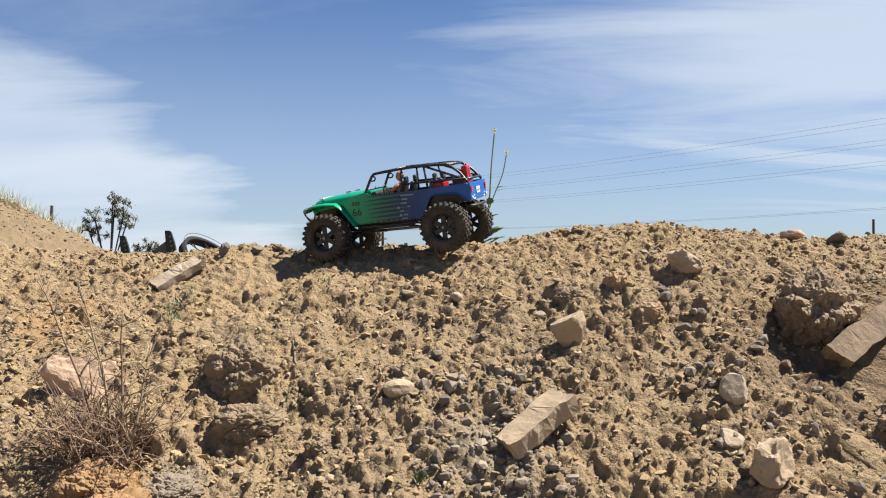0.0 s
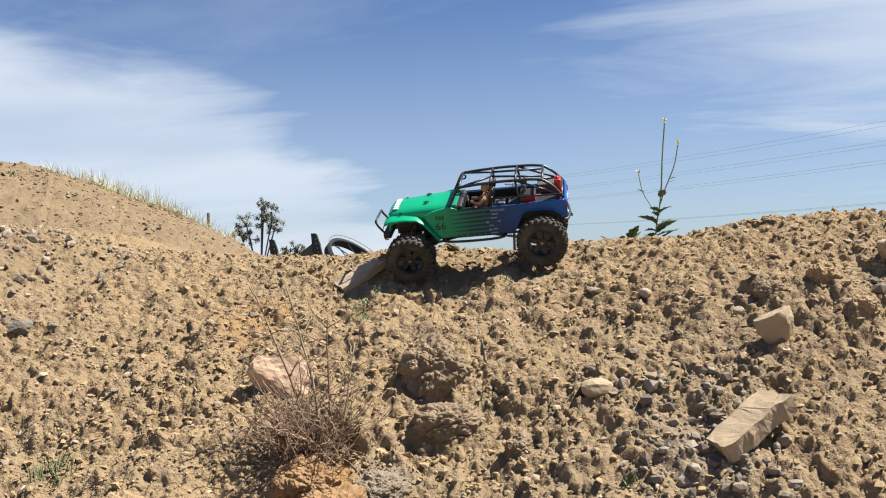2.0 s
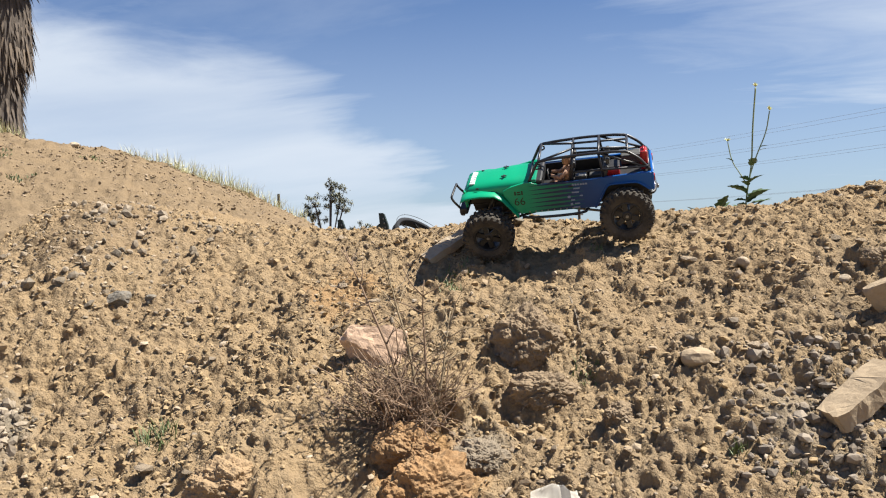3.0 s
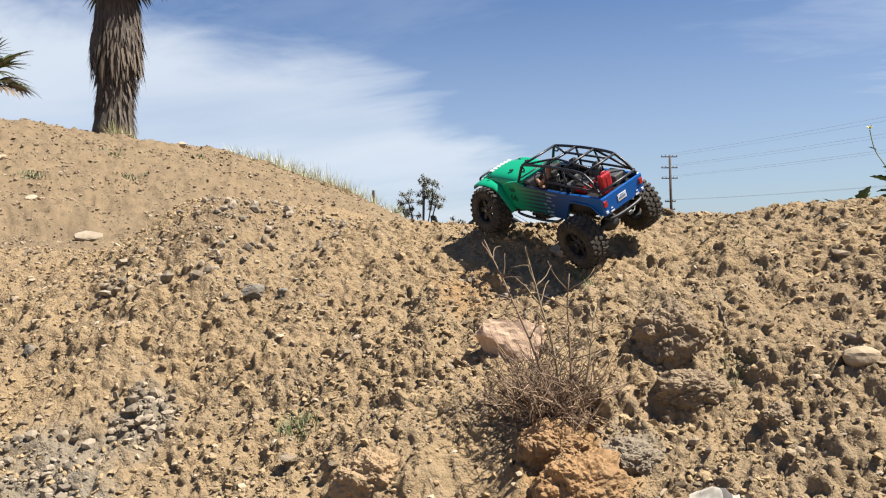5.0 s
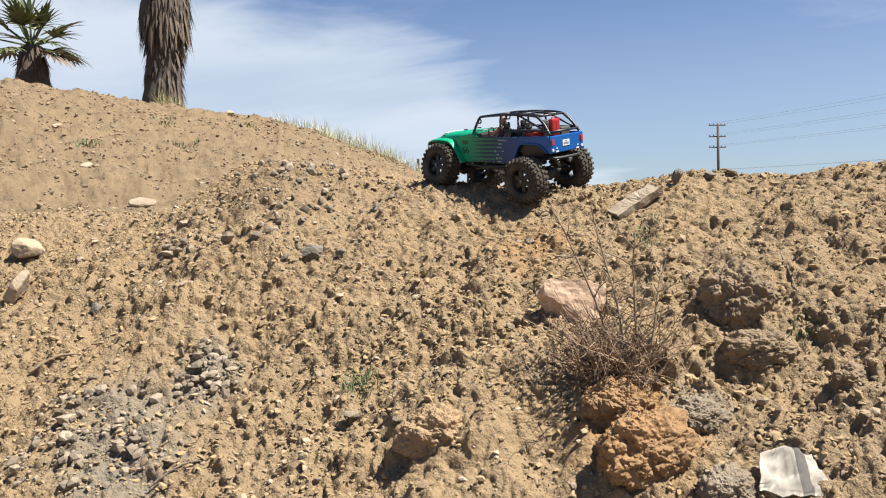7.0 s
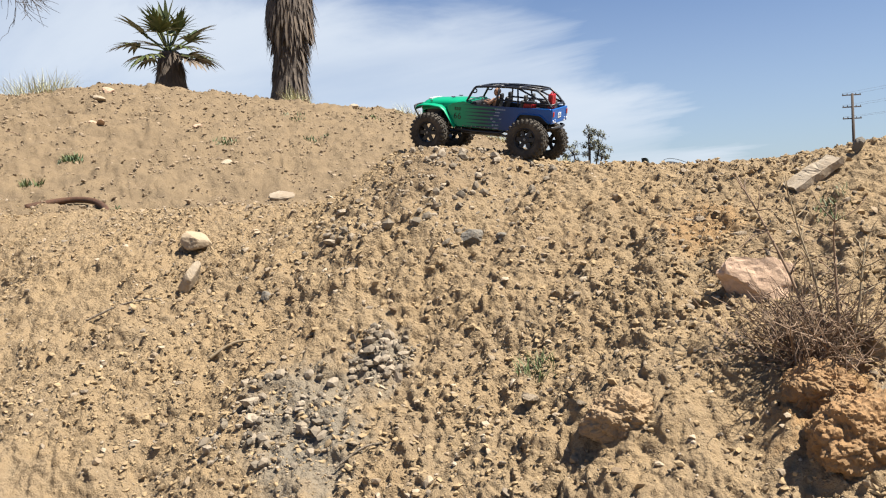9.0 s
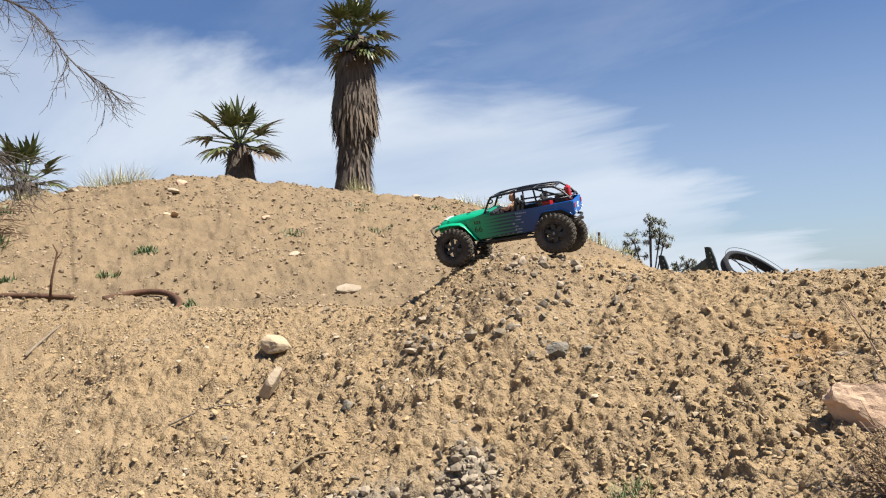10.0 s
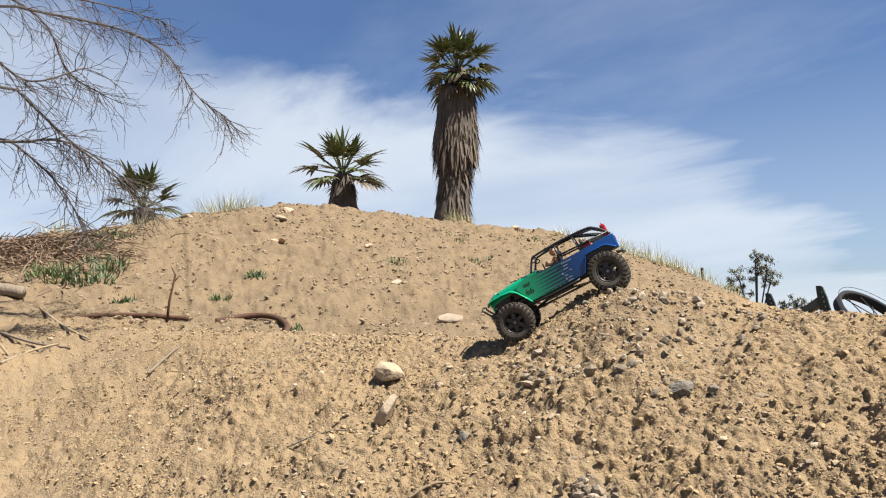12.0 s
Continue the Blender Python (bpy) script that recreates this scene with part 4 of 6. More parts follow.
rock("rock", -1.19, 1.815, (0.020, 0.015, 0.012), PALE_STONE, "small pale rock on the bank", 36, (0, 0, 10), 0.4, 3, 5, 0.05)
rock("rock", 0.032, 1.995, (0.016, 0.014, 0.014), PALE_STONE, "small rounded white rock", 37, (0, 0, 10), 0.3, 3, 3, 0.04)
rock("rock", 0.228, 1.905, (0.013, 0.010, 0.010), PALE_STONE, "small white rock on the bank", 38, (0, 0, 10), 0.3, 3, 4, 0.05)
rock("rock", -0.62, 2.31, (0.016, 0.014, 0.022), GREY_STONE, "dark upright stone at the top of the bank", 39, (0, 10, 10), 0.3, 3, 5, 0.08)
rock("rock", -0.54, 2.36, (0.018, 0.014, 0.016), GREY_STONE, "dark stone at the top of the bank", 40, (0, 0, 10), 0.3, 3, 5, 0.10)
rock("rock", 0.98, 2.28, (0.040, 0.030, 0.020), PINK_STONE, "reddish flat rock on the brow", 41, (0, 15, 0), 0.3, 3, 6, 0.06)
rock("rock", 1.10, 2.27, (0.030, 0.026, 0.022), GREY_STONE, "grey rock on the brow", 42, (0, 0, 0), 0.3, 3, 5, 0.08)
rock("rock", -0.09, 1.70, (0.036, 0.028, 0.022), CONCRETE, "tan rock half buried in the bank", 43, (0, 0, 20), 0.5, 3, 4, 0.08)
rock("rock", -4.64, 4.62, (0.13, 0.09, 0.05), PALE_STONE, "pale flat rock at the foot of the heap", 44, (0, 5, 20), 0.4, 3, 5, 0.06)
for i, (x, y, s) in enumerate(((-8.68, 6.23, 0.07), (-8.27, 5.78, 0.06), (-7.62, 5.24, 0.05), (-9.95, 5.58, 0.09), (-7.56, 5.25, 0.05), (-7.1, 8.9, 0.08), (-6.9, 5.9, 0.04), (-5.8, 5.2, 0.04))):
    rock("rock", x, y, (s * 1.5, s, s * 0.6), PALE_STONE if i % 2 else PINK_STONE, "pale stone on the slope of the heap", 60 + i, (0, 12, 37 * i), 0.4, 3, 6, 0.06, "stones on the heap")


def slab_bm(size, seed, bend=0.0):
    """A broken slab with chipped edges."""
    rnd = random.Random(seed)
    bm = bmesh.new()
    n = 7
    outline = []
    for sx, sy in ((-1, -1), (1, -1), (1, 1), (-1, 1)):
        outline.append((sx * size[0] * rnd.uniform(0.85, 1.05), sy * size[1] * rnd.uniform(0.5, 1.1)))
    ring = []
    for (ax, ay), (bx, by) in zip(outline, outline[1:] + outline[:1]):
        for k in range(n):
            u = k / n
            ring.append((ax + (bx - ax) * u + rnd.uniform(-0.05, 0.05) * size[1], ay + (by - ay) * u + rnd.uniform(-0.06, 0.06) * size[1]))
    top = [bm.verts.new((x, y, size[2] * rnd.uniform(0.86, 1.0))) for x, y in ring]
    bot = [bm.verts.new((x * rnd.uniform(0.92, 1.02), y * rnd.uniform(0.9, 1.02), -size[2])) for x, y in ring]
    bm.faces.new(top)
    bm.faces.new(bot[::-1])
    m = len(ring)
    for i in range(m):
        bm.faces.new((top[i], bot[i], bot[(i + 1) % m], top[(i + 1) % m]))
    bmesh.ops.triangulate(bm, faces=bm.faces[:])
    bmesh.ops.subdivide_edges(bm, edges=[e for e in bm.edges if e.calc_length() > size[1] * 0.5], cuts=2)
    for v in bm.verts:
        v.co += Vector((1, 1, 0.6)) * 0.006 * noise.noise(v.co * 30 + Vector((seed, 0, 0)))
        v.co.z += bend * (v.co.x / size[0]) ** 2
    return bm


def slab(x, y, size, way, normal, mat, label, seed, lift=0.0):
    u = Vector(way).normalized()
    n = Vector(normal)
    n = (n - u * n.dot(u)).normalized()
    v = n.cross(u)
    m = Matrix(((u.x, v.x, n.x, x), (u.y, v.y, n.y, y), (u.z, v.z, n.z, on_ground(x, y) + lift), (0, 0, 0, 1)))
    return thing("concrete_slab", slab_bm(size, seed), mat, label, "slab", False, m)


slab(0.178, 1.590, (0.086, 0.036, 0.020), (0.76, 0.42, 0.50), (-0.45, -0.30, 0.84), CONCRETE, "broken tan concrete slab lying on the bank", 5, 0.032)
slab(-0.715, 2.205, (0.075, 0.034, 0.012), (0.74, 0.45, 0.50), (-0.10, -0.35, 0.9), PALE_STONE, "pale flat stone slab near the top of the bank", 6, 0.012)
slab(0.925, 1.765, (0.14, 0.034, 0.020), (0.80, 0.45, 0.40), (-0.45, -0.88, 0.10), SHADED_SLAB, "concrete slab with shade in its colour, sticking out of the bank", 8, 0.01)


def scatter(name, count, spans, low, high, mat, label, seed, squash=0.7, bury=0.25, jitter=0.25):
    """Many small stones in one mesh, each a dented twenty-sided grain."""
    rng = np.random.default_rng(seed)
    t = (1 + 5 ** 0.5) / 2
    shape = np.array([(-1, t, 0), (1, t, 0), (-1, -t, 0), (1, -t, 0), (0, -1, t), (0, 1, t), (0, -1, -t), (0, 1, -t), (t, 0, -1), (t, 0, 1), (-t, 0, -1), (-t, 0, 1)]) / (1 + t * t) ** 0.5
    tri = np.array([(0, 11, 5), (0, 5, 1), (0, 1, 7), (0, 7, 10), (0, 10, 11), (1, 5, 9), (5, 11, 4), (11, 10, 2), (10, 7, 6), (7, 1, 8),
                    (3, 9, 4), (3, 4, 2), (3, 2, 6), (3, 6, 8), (3, 8, 9), (4, 9, 5), (2, 4, 11), (6, 2, 10), (8, 6, 7), (9, 8, 1)])
    xs, ys = [], []
    for share, x0, x1, y0, y1 in spans:
        k = int(count * share)
        xs.append(rng.uniform(x0, x1, k))
        ys.append(rng.uniform(y0, y1, k))
    x, y = np.concatenate(xs), np.concatenate(ys)
    keep = 1.2 * fbm(x * 2.3, y * 2.3, seed, 4) + 0.60 > rng.uniform(0, 1, len(x)) * 1.1   # they lie in drifts
    x, y = x[keep], y[keep]
    n = len(x)
    r = low * (high / low) ** (rng.uniform(0, 1, n) ** 2.8)
    x, y, z = ground_point(x, y)
    z = z + r * squash * (1 - 2 * bury)
    v = shape[None] * (1 + rng.uniform(-jitter, jitter, (n, 12, 1)))
    stretch = rng.uniform(0.5, 1.4, (n, 1, 3)) * np.array([1, 1, squash])
    a = rng.uniform(0, 2 * np.pi, n)
    c, s = np.cos(a)[:, None], np.sin(a)[:, None]
    tilt = rng.normal(0, 0.5, n)
    v = v * stretch * r[:, None, None]
    ct, st = np.cos(tilt)[:, None], np.sin(tilt)[:, None]
    vy, vz = v[..., 1] * ct - v[..., 2] * st, v[..., 1] * st + v[..., 2] * ct
    vx = v[..., 0]
    out = np.stack([vx * c - vy * s + x[:, None], vx * s + vy * c + y[:, None], vz + z[:, None]], 2).reshape(-1, 3)
    faces = (tri[None] + 12 * np.arange(n)[:, None, None]).reshape(-1, 3)
    me = bpy.data.meshes.new(name)
    me.vertices.add(len(out))
    me.vertices.foreach_set("co", out.ravel())
    me.loops.add(faces.size)
    me.loops.foreach_set("vertex_index", faces.ravel().astype(np.int32))
    me.polygons.add(len(faces))
    me.polygons.foreach_set("loop_start", np.arange(0, faces.size, 3, dtype=np.int32))
    me.polygons.foreach_set("use_smooth", np.zeros(len(faces), dtype=bool))
    me.update()
    me.materials.append(mat)
    return tagged(new(name, me), label, "gravel", kind="stuff")


BANK_SPANS = ((0.72, -3.5, 1.3, 1.15, 2.6), (0.28, -6.5, -3.5, 1.3, 3.4))
scatter("soil_crumbs", 92000, BANK_SPANS, 0.0020, 0.0095, CLOD, "loose crumbs of dry tan earth", 301, 0.65, 0.30, 0.5)
scatter("pebbles", 16000, BANK_SPANS, 0.0025, 0.010, PEBBLE, "loose pale and grey pebbles in the dirt", 302, 0.65, 0.25, 0.4)
scatter("grey_gravel", 1500, ((0.22, -1.70, -1.54, 1.47, 1.60), (0.33, -1.95, -1.62, 1.22, 1.46), (0.45, -2.15, -1.35, 1.85, 2.36)), 0.004, 0.018, grains_material("grey_gravel", ((0.145, 0.125, 0.098), (0.245, 0.205, 0.155), (0.185, 0.155, 0.118), (0.31, 0.26, 0.20))), "lumps of grey gravel", 303, 0.8)
scatter("dark_rubble", 1300, ((0.7, 0.50, 1.25, 1.45, 2.1), (0.3, -0.05, 0.25, 1.45, 1.75)), 0.004, 0.016, grains_material("dark_rubble", ((0.109, 0.0896, 0.0704), (0.192, 0.16, 0.128), (0.141, 0.122, 0.102), (0.269, 0.23, 0.186))), "dark stony rubble on the bank", 305, 0.8)
scatter("heap_gravel", 28000, ((1.0, -11.5, -4.0, 2.5, 10.5),), 0.006, 0.024, grains_material("heap_earth", ((0.23, 0.17, 0.109), (0.166, 0.122, 0.08), (0.294, 0.23, 0.16)), 0.95), "small lumps of earth on the heap", 304, 0.6)


def loose_stones():
    shapes = [mesh_of("stone", rock_bm((1.35, 0.95, 0.65), 500 + k, 2, 11, 0.05), LOOSE) for k in range(10)]
    rnd = random.Random(77)
    for k in range(296):
        x, y = rnd.uniform(-3.0, 1.15), rnd.uniform(1.25, 2.42)
        r = 0.005 + 0.014 * rnd.random() ** 2.8
        ob = new("stone", shapes[k % 10])
        ob.parent = ground
        px, py, pz = (float(v[0]) for v in ground_point([x], [y]))
        ob.matrix_basis = pose(px, py, pz + r * 0.15, rnd.uniform(-25, 25), rnd.uniform(-25, 25), rnd.uniform(0, 360)) @ Matrix.Diagonal((r, r, r, 1))


loose_stones()

# ---- plants ----


def leaf_material(name, a, b, rough=0.55):
    s = Nodes(name)
    geo = s.n("ShaderNodeNewGeometry")
    c = s.mix(geo.outputs["Random Per Island"], a, b)
    n = s.noise(40, 4)
    c = s.mix(s.ramp(n, 0.4, 0.7, 0, 0.35), c, tuple(v * 0.55 for v in a))
    s.p.inputs["Transmission Weight"].default_value = 0.0
    return s.done(c, rough)


def bark_material(name, a, b, scale=14):
    s = Nodes(name)
    n = s.noise(scale, 6, 0.65, vec=s.stretch(6, 6, 1))
    s.bump(n, 0.8, 0.02)
    return s.done(s.mix(s.ramp(n, 0.35, 0.7), a, b), 0.9)


DRY = leaf_material("dry_stems", (0.245, 0.165, 0.105), (0.135, 0.090, 0.060), 0.8)
DRY_PALE = leaf_material("dry_straw", (0.294, 0.23, 0.141), (0.205, 0.154, 0.096), 0.8)
GREEN = leaf_material("weed_leaf", (0.0416, 0.08, 0.0256), (0.0832, 0.128, 0.0512))
GRASS = leaf_material("grass_blade", (0.064, 0.102, 0.0288), (0.115, 0.134, 0.048))
YELLOW_GRASS = leaf_material("dry_grass", (0.36, 0.36, 0.17), (0.44, 0.40, 0.22))
STALK = leaf_material("weed_stalk", (0.20, 0.24, 0.11), (0.15, 0.19, 0.08))
BUD = leaf_material("flower_bud", (0.62, 0.60, 0.26), (0.45, 0.50, 0.20))
FROND = leaf_material("palm_frond", (0.0448, 0.0672, 0.0205), (0.128, 0.131, 0.0448), 0.42)
DEAD_FROND = leaf_material("dead_frond", (0.118, 0.0896, 0.0653), (0.048, 0.0371, 0.0301), 0.85)
STRAW_FROND = leaf_material("straw_frond", (0.150, 0.112, 0.078), (0.062, 0.046, 0.034), 0.8)
BARK = bark_material("palm_bark", (0.096, 0.0768, 0.0608), (0.0416, 0.0333, 0.0275))
TREE_BARK = bark_material("grey_bark", (0.115, 0.098, 0.090), (0.060, 0.052, 0.050))
TREE_LEAF = leaf_material("gum_leaf", (0.150, 0.165, 0.115), (0.230, 0.230, 0.170))
RUST = plain_material("rust", (0.0832, 0.0397, 0.0211), 0.85, 0.2, 0.5, 50, 0.002)
MACHINE = plain_material("faded_machine_paint", (0.0179, 0.0288, 0.0256), 0.6, 0.1, 0.5, 6)
WHEEL_STEEL = plain_material("dark_wheel_steel", (0.00768, 0.00896, 0.0128), 0.9, 0.0, 0.4, 6)
WOOD = bark_material("weathered_wood", (0.23, 0.186, 0.134), (0.147, 0.115, 0.0832), 9)
POLE = bark_material("pole_wood", (0.0736, 0.0544, 0.0416), (0.048, 0.0371, 0.0307), 3)
WIRE = plain_material("wire", (0.205, 0.218, 0.243), 0.5, 0.2, 0.2, 3)


def wander(rnd, start, way, length, steps, wild, droop=0.0):
    pts, p, d = [Vector(start)], Vector(start), Vector(way).normalized()
    for _ in range(steps):
        d = (d + Vector((rnd.gauss(0, wild), rnd.gauss(0, wild), rnd.gauss(0, wild) - droop))).normalized()
        p = p + d * (length / steps)
        pts.append(p.copy())
    return pts


def dry_bush():
    rnd = random.Random(5)
    x, y = -0.625, 1.555
    z = on_ground(x, y) - 0.01
    bush = base("dry_bush", pose(x, y, z), "leggy dead brown bush with bare thin twigs", "bush")
    for k in range(4):
        stem = bmesh.new()
        way = ((-0.10, 0.04, 1), (-0.28, 0.10, 1), (0.05, 0.08, 1), (0.22, -0.02, 1))[k]
        long = (0.40, 0.36, 0.30, 0.24)[k]
        pts = wander(rnd, (0.01 * k - 0.015, 0, 0), way, long, 9, 0.07)
        tube(pts, [0.0042 * (1 - 0.75 * i / 9) for i in range(10)], 6, stem)
        for i in range(2, 9):
            for _ in range(2):
                b = wander(rnd, pts[i], (rnd.gauss(0, 1), rnd.gauss(0, 0.8), 0.9), rnd.uniform(0.04, 0.10), 5, 0.18)
                tube(b, [0.0016, 0.0014, 0.0012, 0.001, 0.0008, 0.0006], 4, stem)
        part("stem", stem, DRY_PALE if k % 2 else DRY, bush, "", True)
    twigs = bmesh.new()
    for k in range(190):
        a = rnd.uniform(0, 2 * math.pi)
        start = (rnd.gauss(-0.03, 0.035), rnd.gauss(0, 0.03), rnd.uniform(0, 0.03))
        pts = wander(rnd, start, (1.5 * math.cos(a), 1.0 * math.sin(a), rnd.uniform(0.4, 2.6)), rnd.uniform(0.06, 0.21), 6, 0.24)
        tube(pts, [0.0015, 0.0014, 0.0012, 0.001, 0.0009, 0.0008, 0.0006], 3, twigs)
        for i in (3, 4):
            b = wander(rnd, pts[i], (rnd.gauss(0, 1), rnd.gauss(0, 1), 0.6), rnd.uniform(0.03, 0.06), 3, 0.2)
            tube(b, [0.001, 0.0009, 0.0007, 0.0005], 3, twigs)
    tagged(part("dead_tangle", twigs, DRY, bush), kind="stuff")


dry_bush()


def blade(bm, start, way, length, width, rnd, bend=0.35, steps=3):
    """A narrow bent leaf."""
    p, d = Vector(start), Vector(way).normalized()
    side = d.cross(Vector((0, 0, 1)))
    side = (side if side.length > 1e-3 else Vector((1, 0, 0))).normalized()
    before = None
    for k in range(steps + 1):
        w = width * (1 - k / steps) ** 0.7 * (0.6 if k == 0 else 1)
        if k == steps:
            now = (bm.verts.new(p),)
        else:
            now = (bm.verts.new(p - side * w), bm.verts.new(p + side * w))
        if before:
            bm.faces.new((*before, *now[::-1]) if len(now) == 2 else (*before, now[0]))
        before = now
        p = p + d * (length / steps)
        d = (d - Vector((0, 0, bend / steps))).normalized()


def tuft(x, y, radius, height, count, mat, label, seed, width=0.002, category="grass"):
    rnd = random.Random(seed)
    bm = bmesh.new()
    z0 = on_ground(x, y)
    spots = [(rnd.uniform(0, 2 * math.pi), radius * rnd.random() ** 0.6) for _ in range(count)]
    spots = [(r * math.cos(a), r * math.sin(a)) for a, r in spots]
    heights = ground_height(np.array([x + p for p, q in spots]), np.array([y + q for p, q in spots]))
    for (px, py), pz in zip(spots, heights):
        pz = float(pz) - z0 - 0.003
        blade(bm, (px, py, pz), (rnd.gauss(0, 0.45) + px * 2, rnd.gauss(0, 0.45) + py * 2, 1), height * rnd.uniform(0.4, 1.1), width * rnd.uniform(0.6, 1.2), rnd, 0.7)
    return thing("grass_tuft", bm, mat, label, category, False, pose(x, y, z0), kind="stuff")


for i, (x, y, r, h, n) in enumerate(((-1.215, 1.555, 0.042, 0.050, 110), (-0.31, 1.745, 0.034, 0.026, 80), (-0.04, 1.515, 0.020, 0.025, 50), (-0.665, 2.06, 0.045, 0.03, 90),
                                     (-0.66, 1.99, 0.03, 0.025, 50), (-0.30, 2.08, 0.02, 0.02, 30), (0.05, 1.47, 0.02, 0.02, 30))):
    tuft(x, y, r, h, n, GRASS, "small green tuft of grass in the dirt", 900 + i, 0.0016)
for i, (x, y, r, h, n) in enumerate(((-10.1, 6.3, 0.34, 0.30, 420), (-7.95, 8.75, 0.16, 0.22, 160), (-5.55, 9.85, 0.30, 0.26, 300), (-6.0, 9.65, 0.25, 0.24, 240), (-5.2, 10.1, 0.25, 0.22, 200),
                                     (-11.1, 4.4, 0.2, 0.22, 160), (-10.7, 5.4, 0.3, 0.2, 200), (-6.4, 9.4, 0.25, 0.18, 160), (-4.8, 10.3, 0.2, 0.2, 120))):
    tuft(x, y, r * 1.25, h * 1.15, int(n * 1.2), YELLOW_GRASS, "yellow-green grass along the crest of the heap", 930 + i, 0.0032)
for i, (x, y, r, h, n) in enumerate(((-6.82, 4.37, 0.09, 0.06, 90), (-6.87, 3.14, 0.09, 0.07, 90), (-8.08, 3.54, 0.25, 0.13, 220), (-6.45, 3.76, 0.09, 0.07, 80), (-5.91, 6.59, 0.14, 0.05, 80),
                                     (-8.95, 3.72, 0.28, 0.16, 240), (-8.07, 3.09, 0.22, 0.16, 240), (-7.75, 3.28, 0.20, 0.12, 180), (-9.46, 4.28, 0.30, 0.14, 220), (-6.25, 5.65, 0.12, 0.05, 70),
                                     (-6.78, 4.35, 0.1, 0.06, 60), (-6.67, 7.14, 0.14, 0.05, 70), (-6.2, 8.0, 0.12, 0.05, 60), (-5.2, 3.55, 0.06, 0.06, 50))):
    tuft(x, y, r, h, n, GREEN if i % 3 else GRASS, "low green weeds on the dirt slope", 960 + i, 0.008, "weeds")


def broad_leaf(bm, start, way, length, width, rnd, lobes=3):
    """A lobed leaf, cupped along its middle."""
    d = Vector(way).normalized()
    side = d.cross(Vector((rnd.gauss(0, 0.4), rnd.gauss(0, 0.4), 1))).normalized()
    up = side.cross(d)
    p0 = Vector(start)
    prev = None
    steps = 2 * lobes + 2
    for k in range(steps + 1):
        u = k / steps
        w = width * math.sin(math.pi * min(1, 0.12 + u * 0.88)) * (1.0 if k % 2 else 0.68)
        mid = p0 + d * length * u - up * 0.25 * length * u * u
        row = [bm.verts.new(mid - side * w + up * w * 0.35), bm.verts.new(mid), bm.verts.new(mid + side * w + up * w * 0.35)]
        if prev:
            for j in (0, 1):
                bm.faces.new((prev[j], prev[j + 1], row[j + 1], row[j]))
        prev = row


def tall_weed():
    x, y = 0.135, 2.80
    z = on_ground(x, y) - 0.005
    rnd = random.Random(12)
    weed = base("flowering_weed", pose(x, y, z), "tall thin green weed with yellow-tipped stalks", "weed")
    part("stalk", tube(rounded([(0, 0, 0), (0.006, 0, 0.09), (0.025, 0, 0.18), (0.030, 0, 0.30), (0.043, 0, 0.433)]), 0.0025, 6), STALK, weed, "", True)
    part("stalk", tube(rounded([(0.012, 0, 0.13), (0.040, 0.004, 0.215), (0.072, 0.006, 0.285), (0.084, 0.006, 0.355)]), 0.0019, 6), STALK, weed, "", True)
    part("stalk", tube(rounded([(0.010, 0, 0.12), (-0.012, 0.004, 0.16), (-0.036, 0.004, 0.20), (-0.046, 0.006, 0.262)]), 0.0016, 6), STALK, weed, "", True)
    for at in ((0.043, 0, 0.436), (0.085, 0.006, 0.358), (-0.046, 0.006, 0.265)):
        bm = bmesh.new()
        for _ in range(12):
            blade(bm, at, (rnd.gauss(0, 0.6), rnd.gauss(0, 0.6), 0.8), 0.016, 0.0038, rnd, 0.3, 2)
        part("flower_head", bm, BUD, weed, "small yellow-green flower head")
    for k in range(17):
        h = rnd.uniform(0.02, 0.19)
        a = rnd.choice((0, math.pi)) + rnd.gauss(0, 0.7)
        bm = bmesh.new()
        broad_leaf(bm, (0.02 * h / 0.2, 0, h), (math.cos(a), math.sin(a), rnd.uniform(0.3, 1.1)), rnd.uniform(0.04, 0.085) * (1.2 - h * 2.5), 0.015, rnd)
        part("leaf", bm, GREEN, weed)
    for h, dx in ((0.26, 0.022), (0.25, 0.02), (0.30, -0.014)):
        bm = bmesh.new()
        broad_leaf(bm, (0.05 if dx > 0 else -0.03, 0.004, h - (0.02 if dx > 0 else 0.1)), (dx * 40, 0, 0.4), 0.026, 0.004, rnd)
        part("leaf", bm, GREEN, weed)


tall_weed()


def leafy_weed(x, y, size, count, seed):
    rnd = random.Random(seed)
    weed = base("leafy_weed", pose(x, y, on_ground(x, y) - 0.01), "low dark green weed with broad lobed leaves", "weed")
    for k in range(count):
        a = rnd.uniform(0, 2 * math.pi)
        way = Vector((math.cos(a), math.sin(a), rnd.uniform(0.4, 1.6))).normalized()
        bm = bmesh.new()
        stem = way * size * rnd.uniform(0.3, 0.8)
        tube([(0, 0, 0), stem], 0.0013, 4, bm)
        broad_leaf(bm, stem, way, size * rnd.uniform(0.5, 0.9), size * rnd.uniform(0.18, 0.30), rnd)
        part("leaf", bm, GREEN, weed)


leafy_weed(0.035, 2.84, 0.085, 22, 31)
leafy_weed(0.235, 2.70, 0.035, 8, 32)
leafy_weed(-0.055, 2.62, 0.030, 6, 33)

# ---- palms on the heap ----


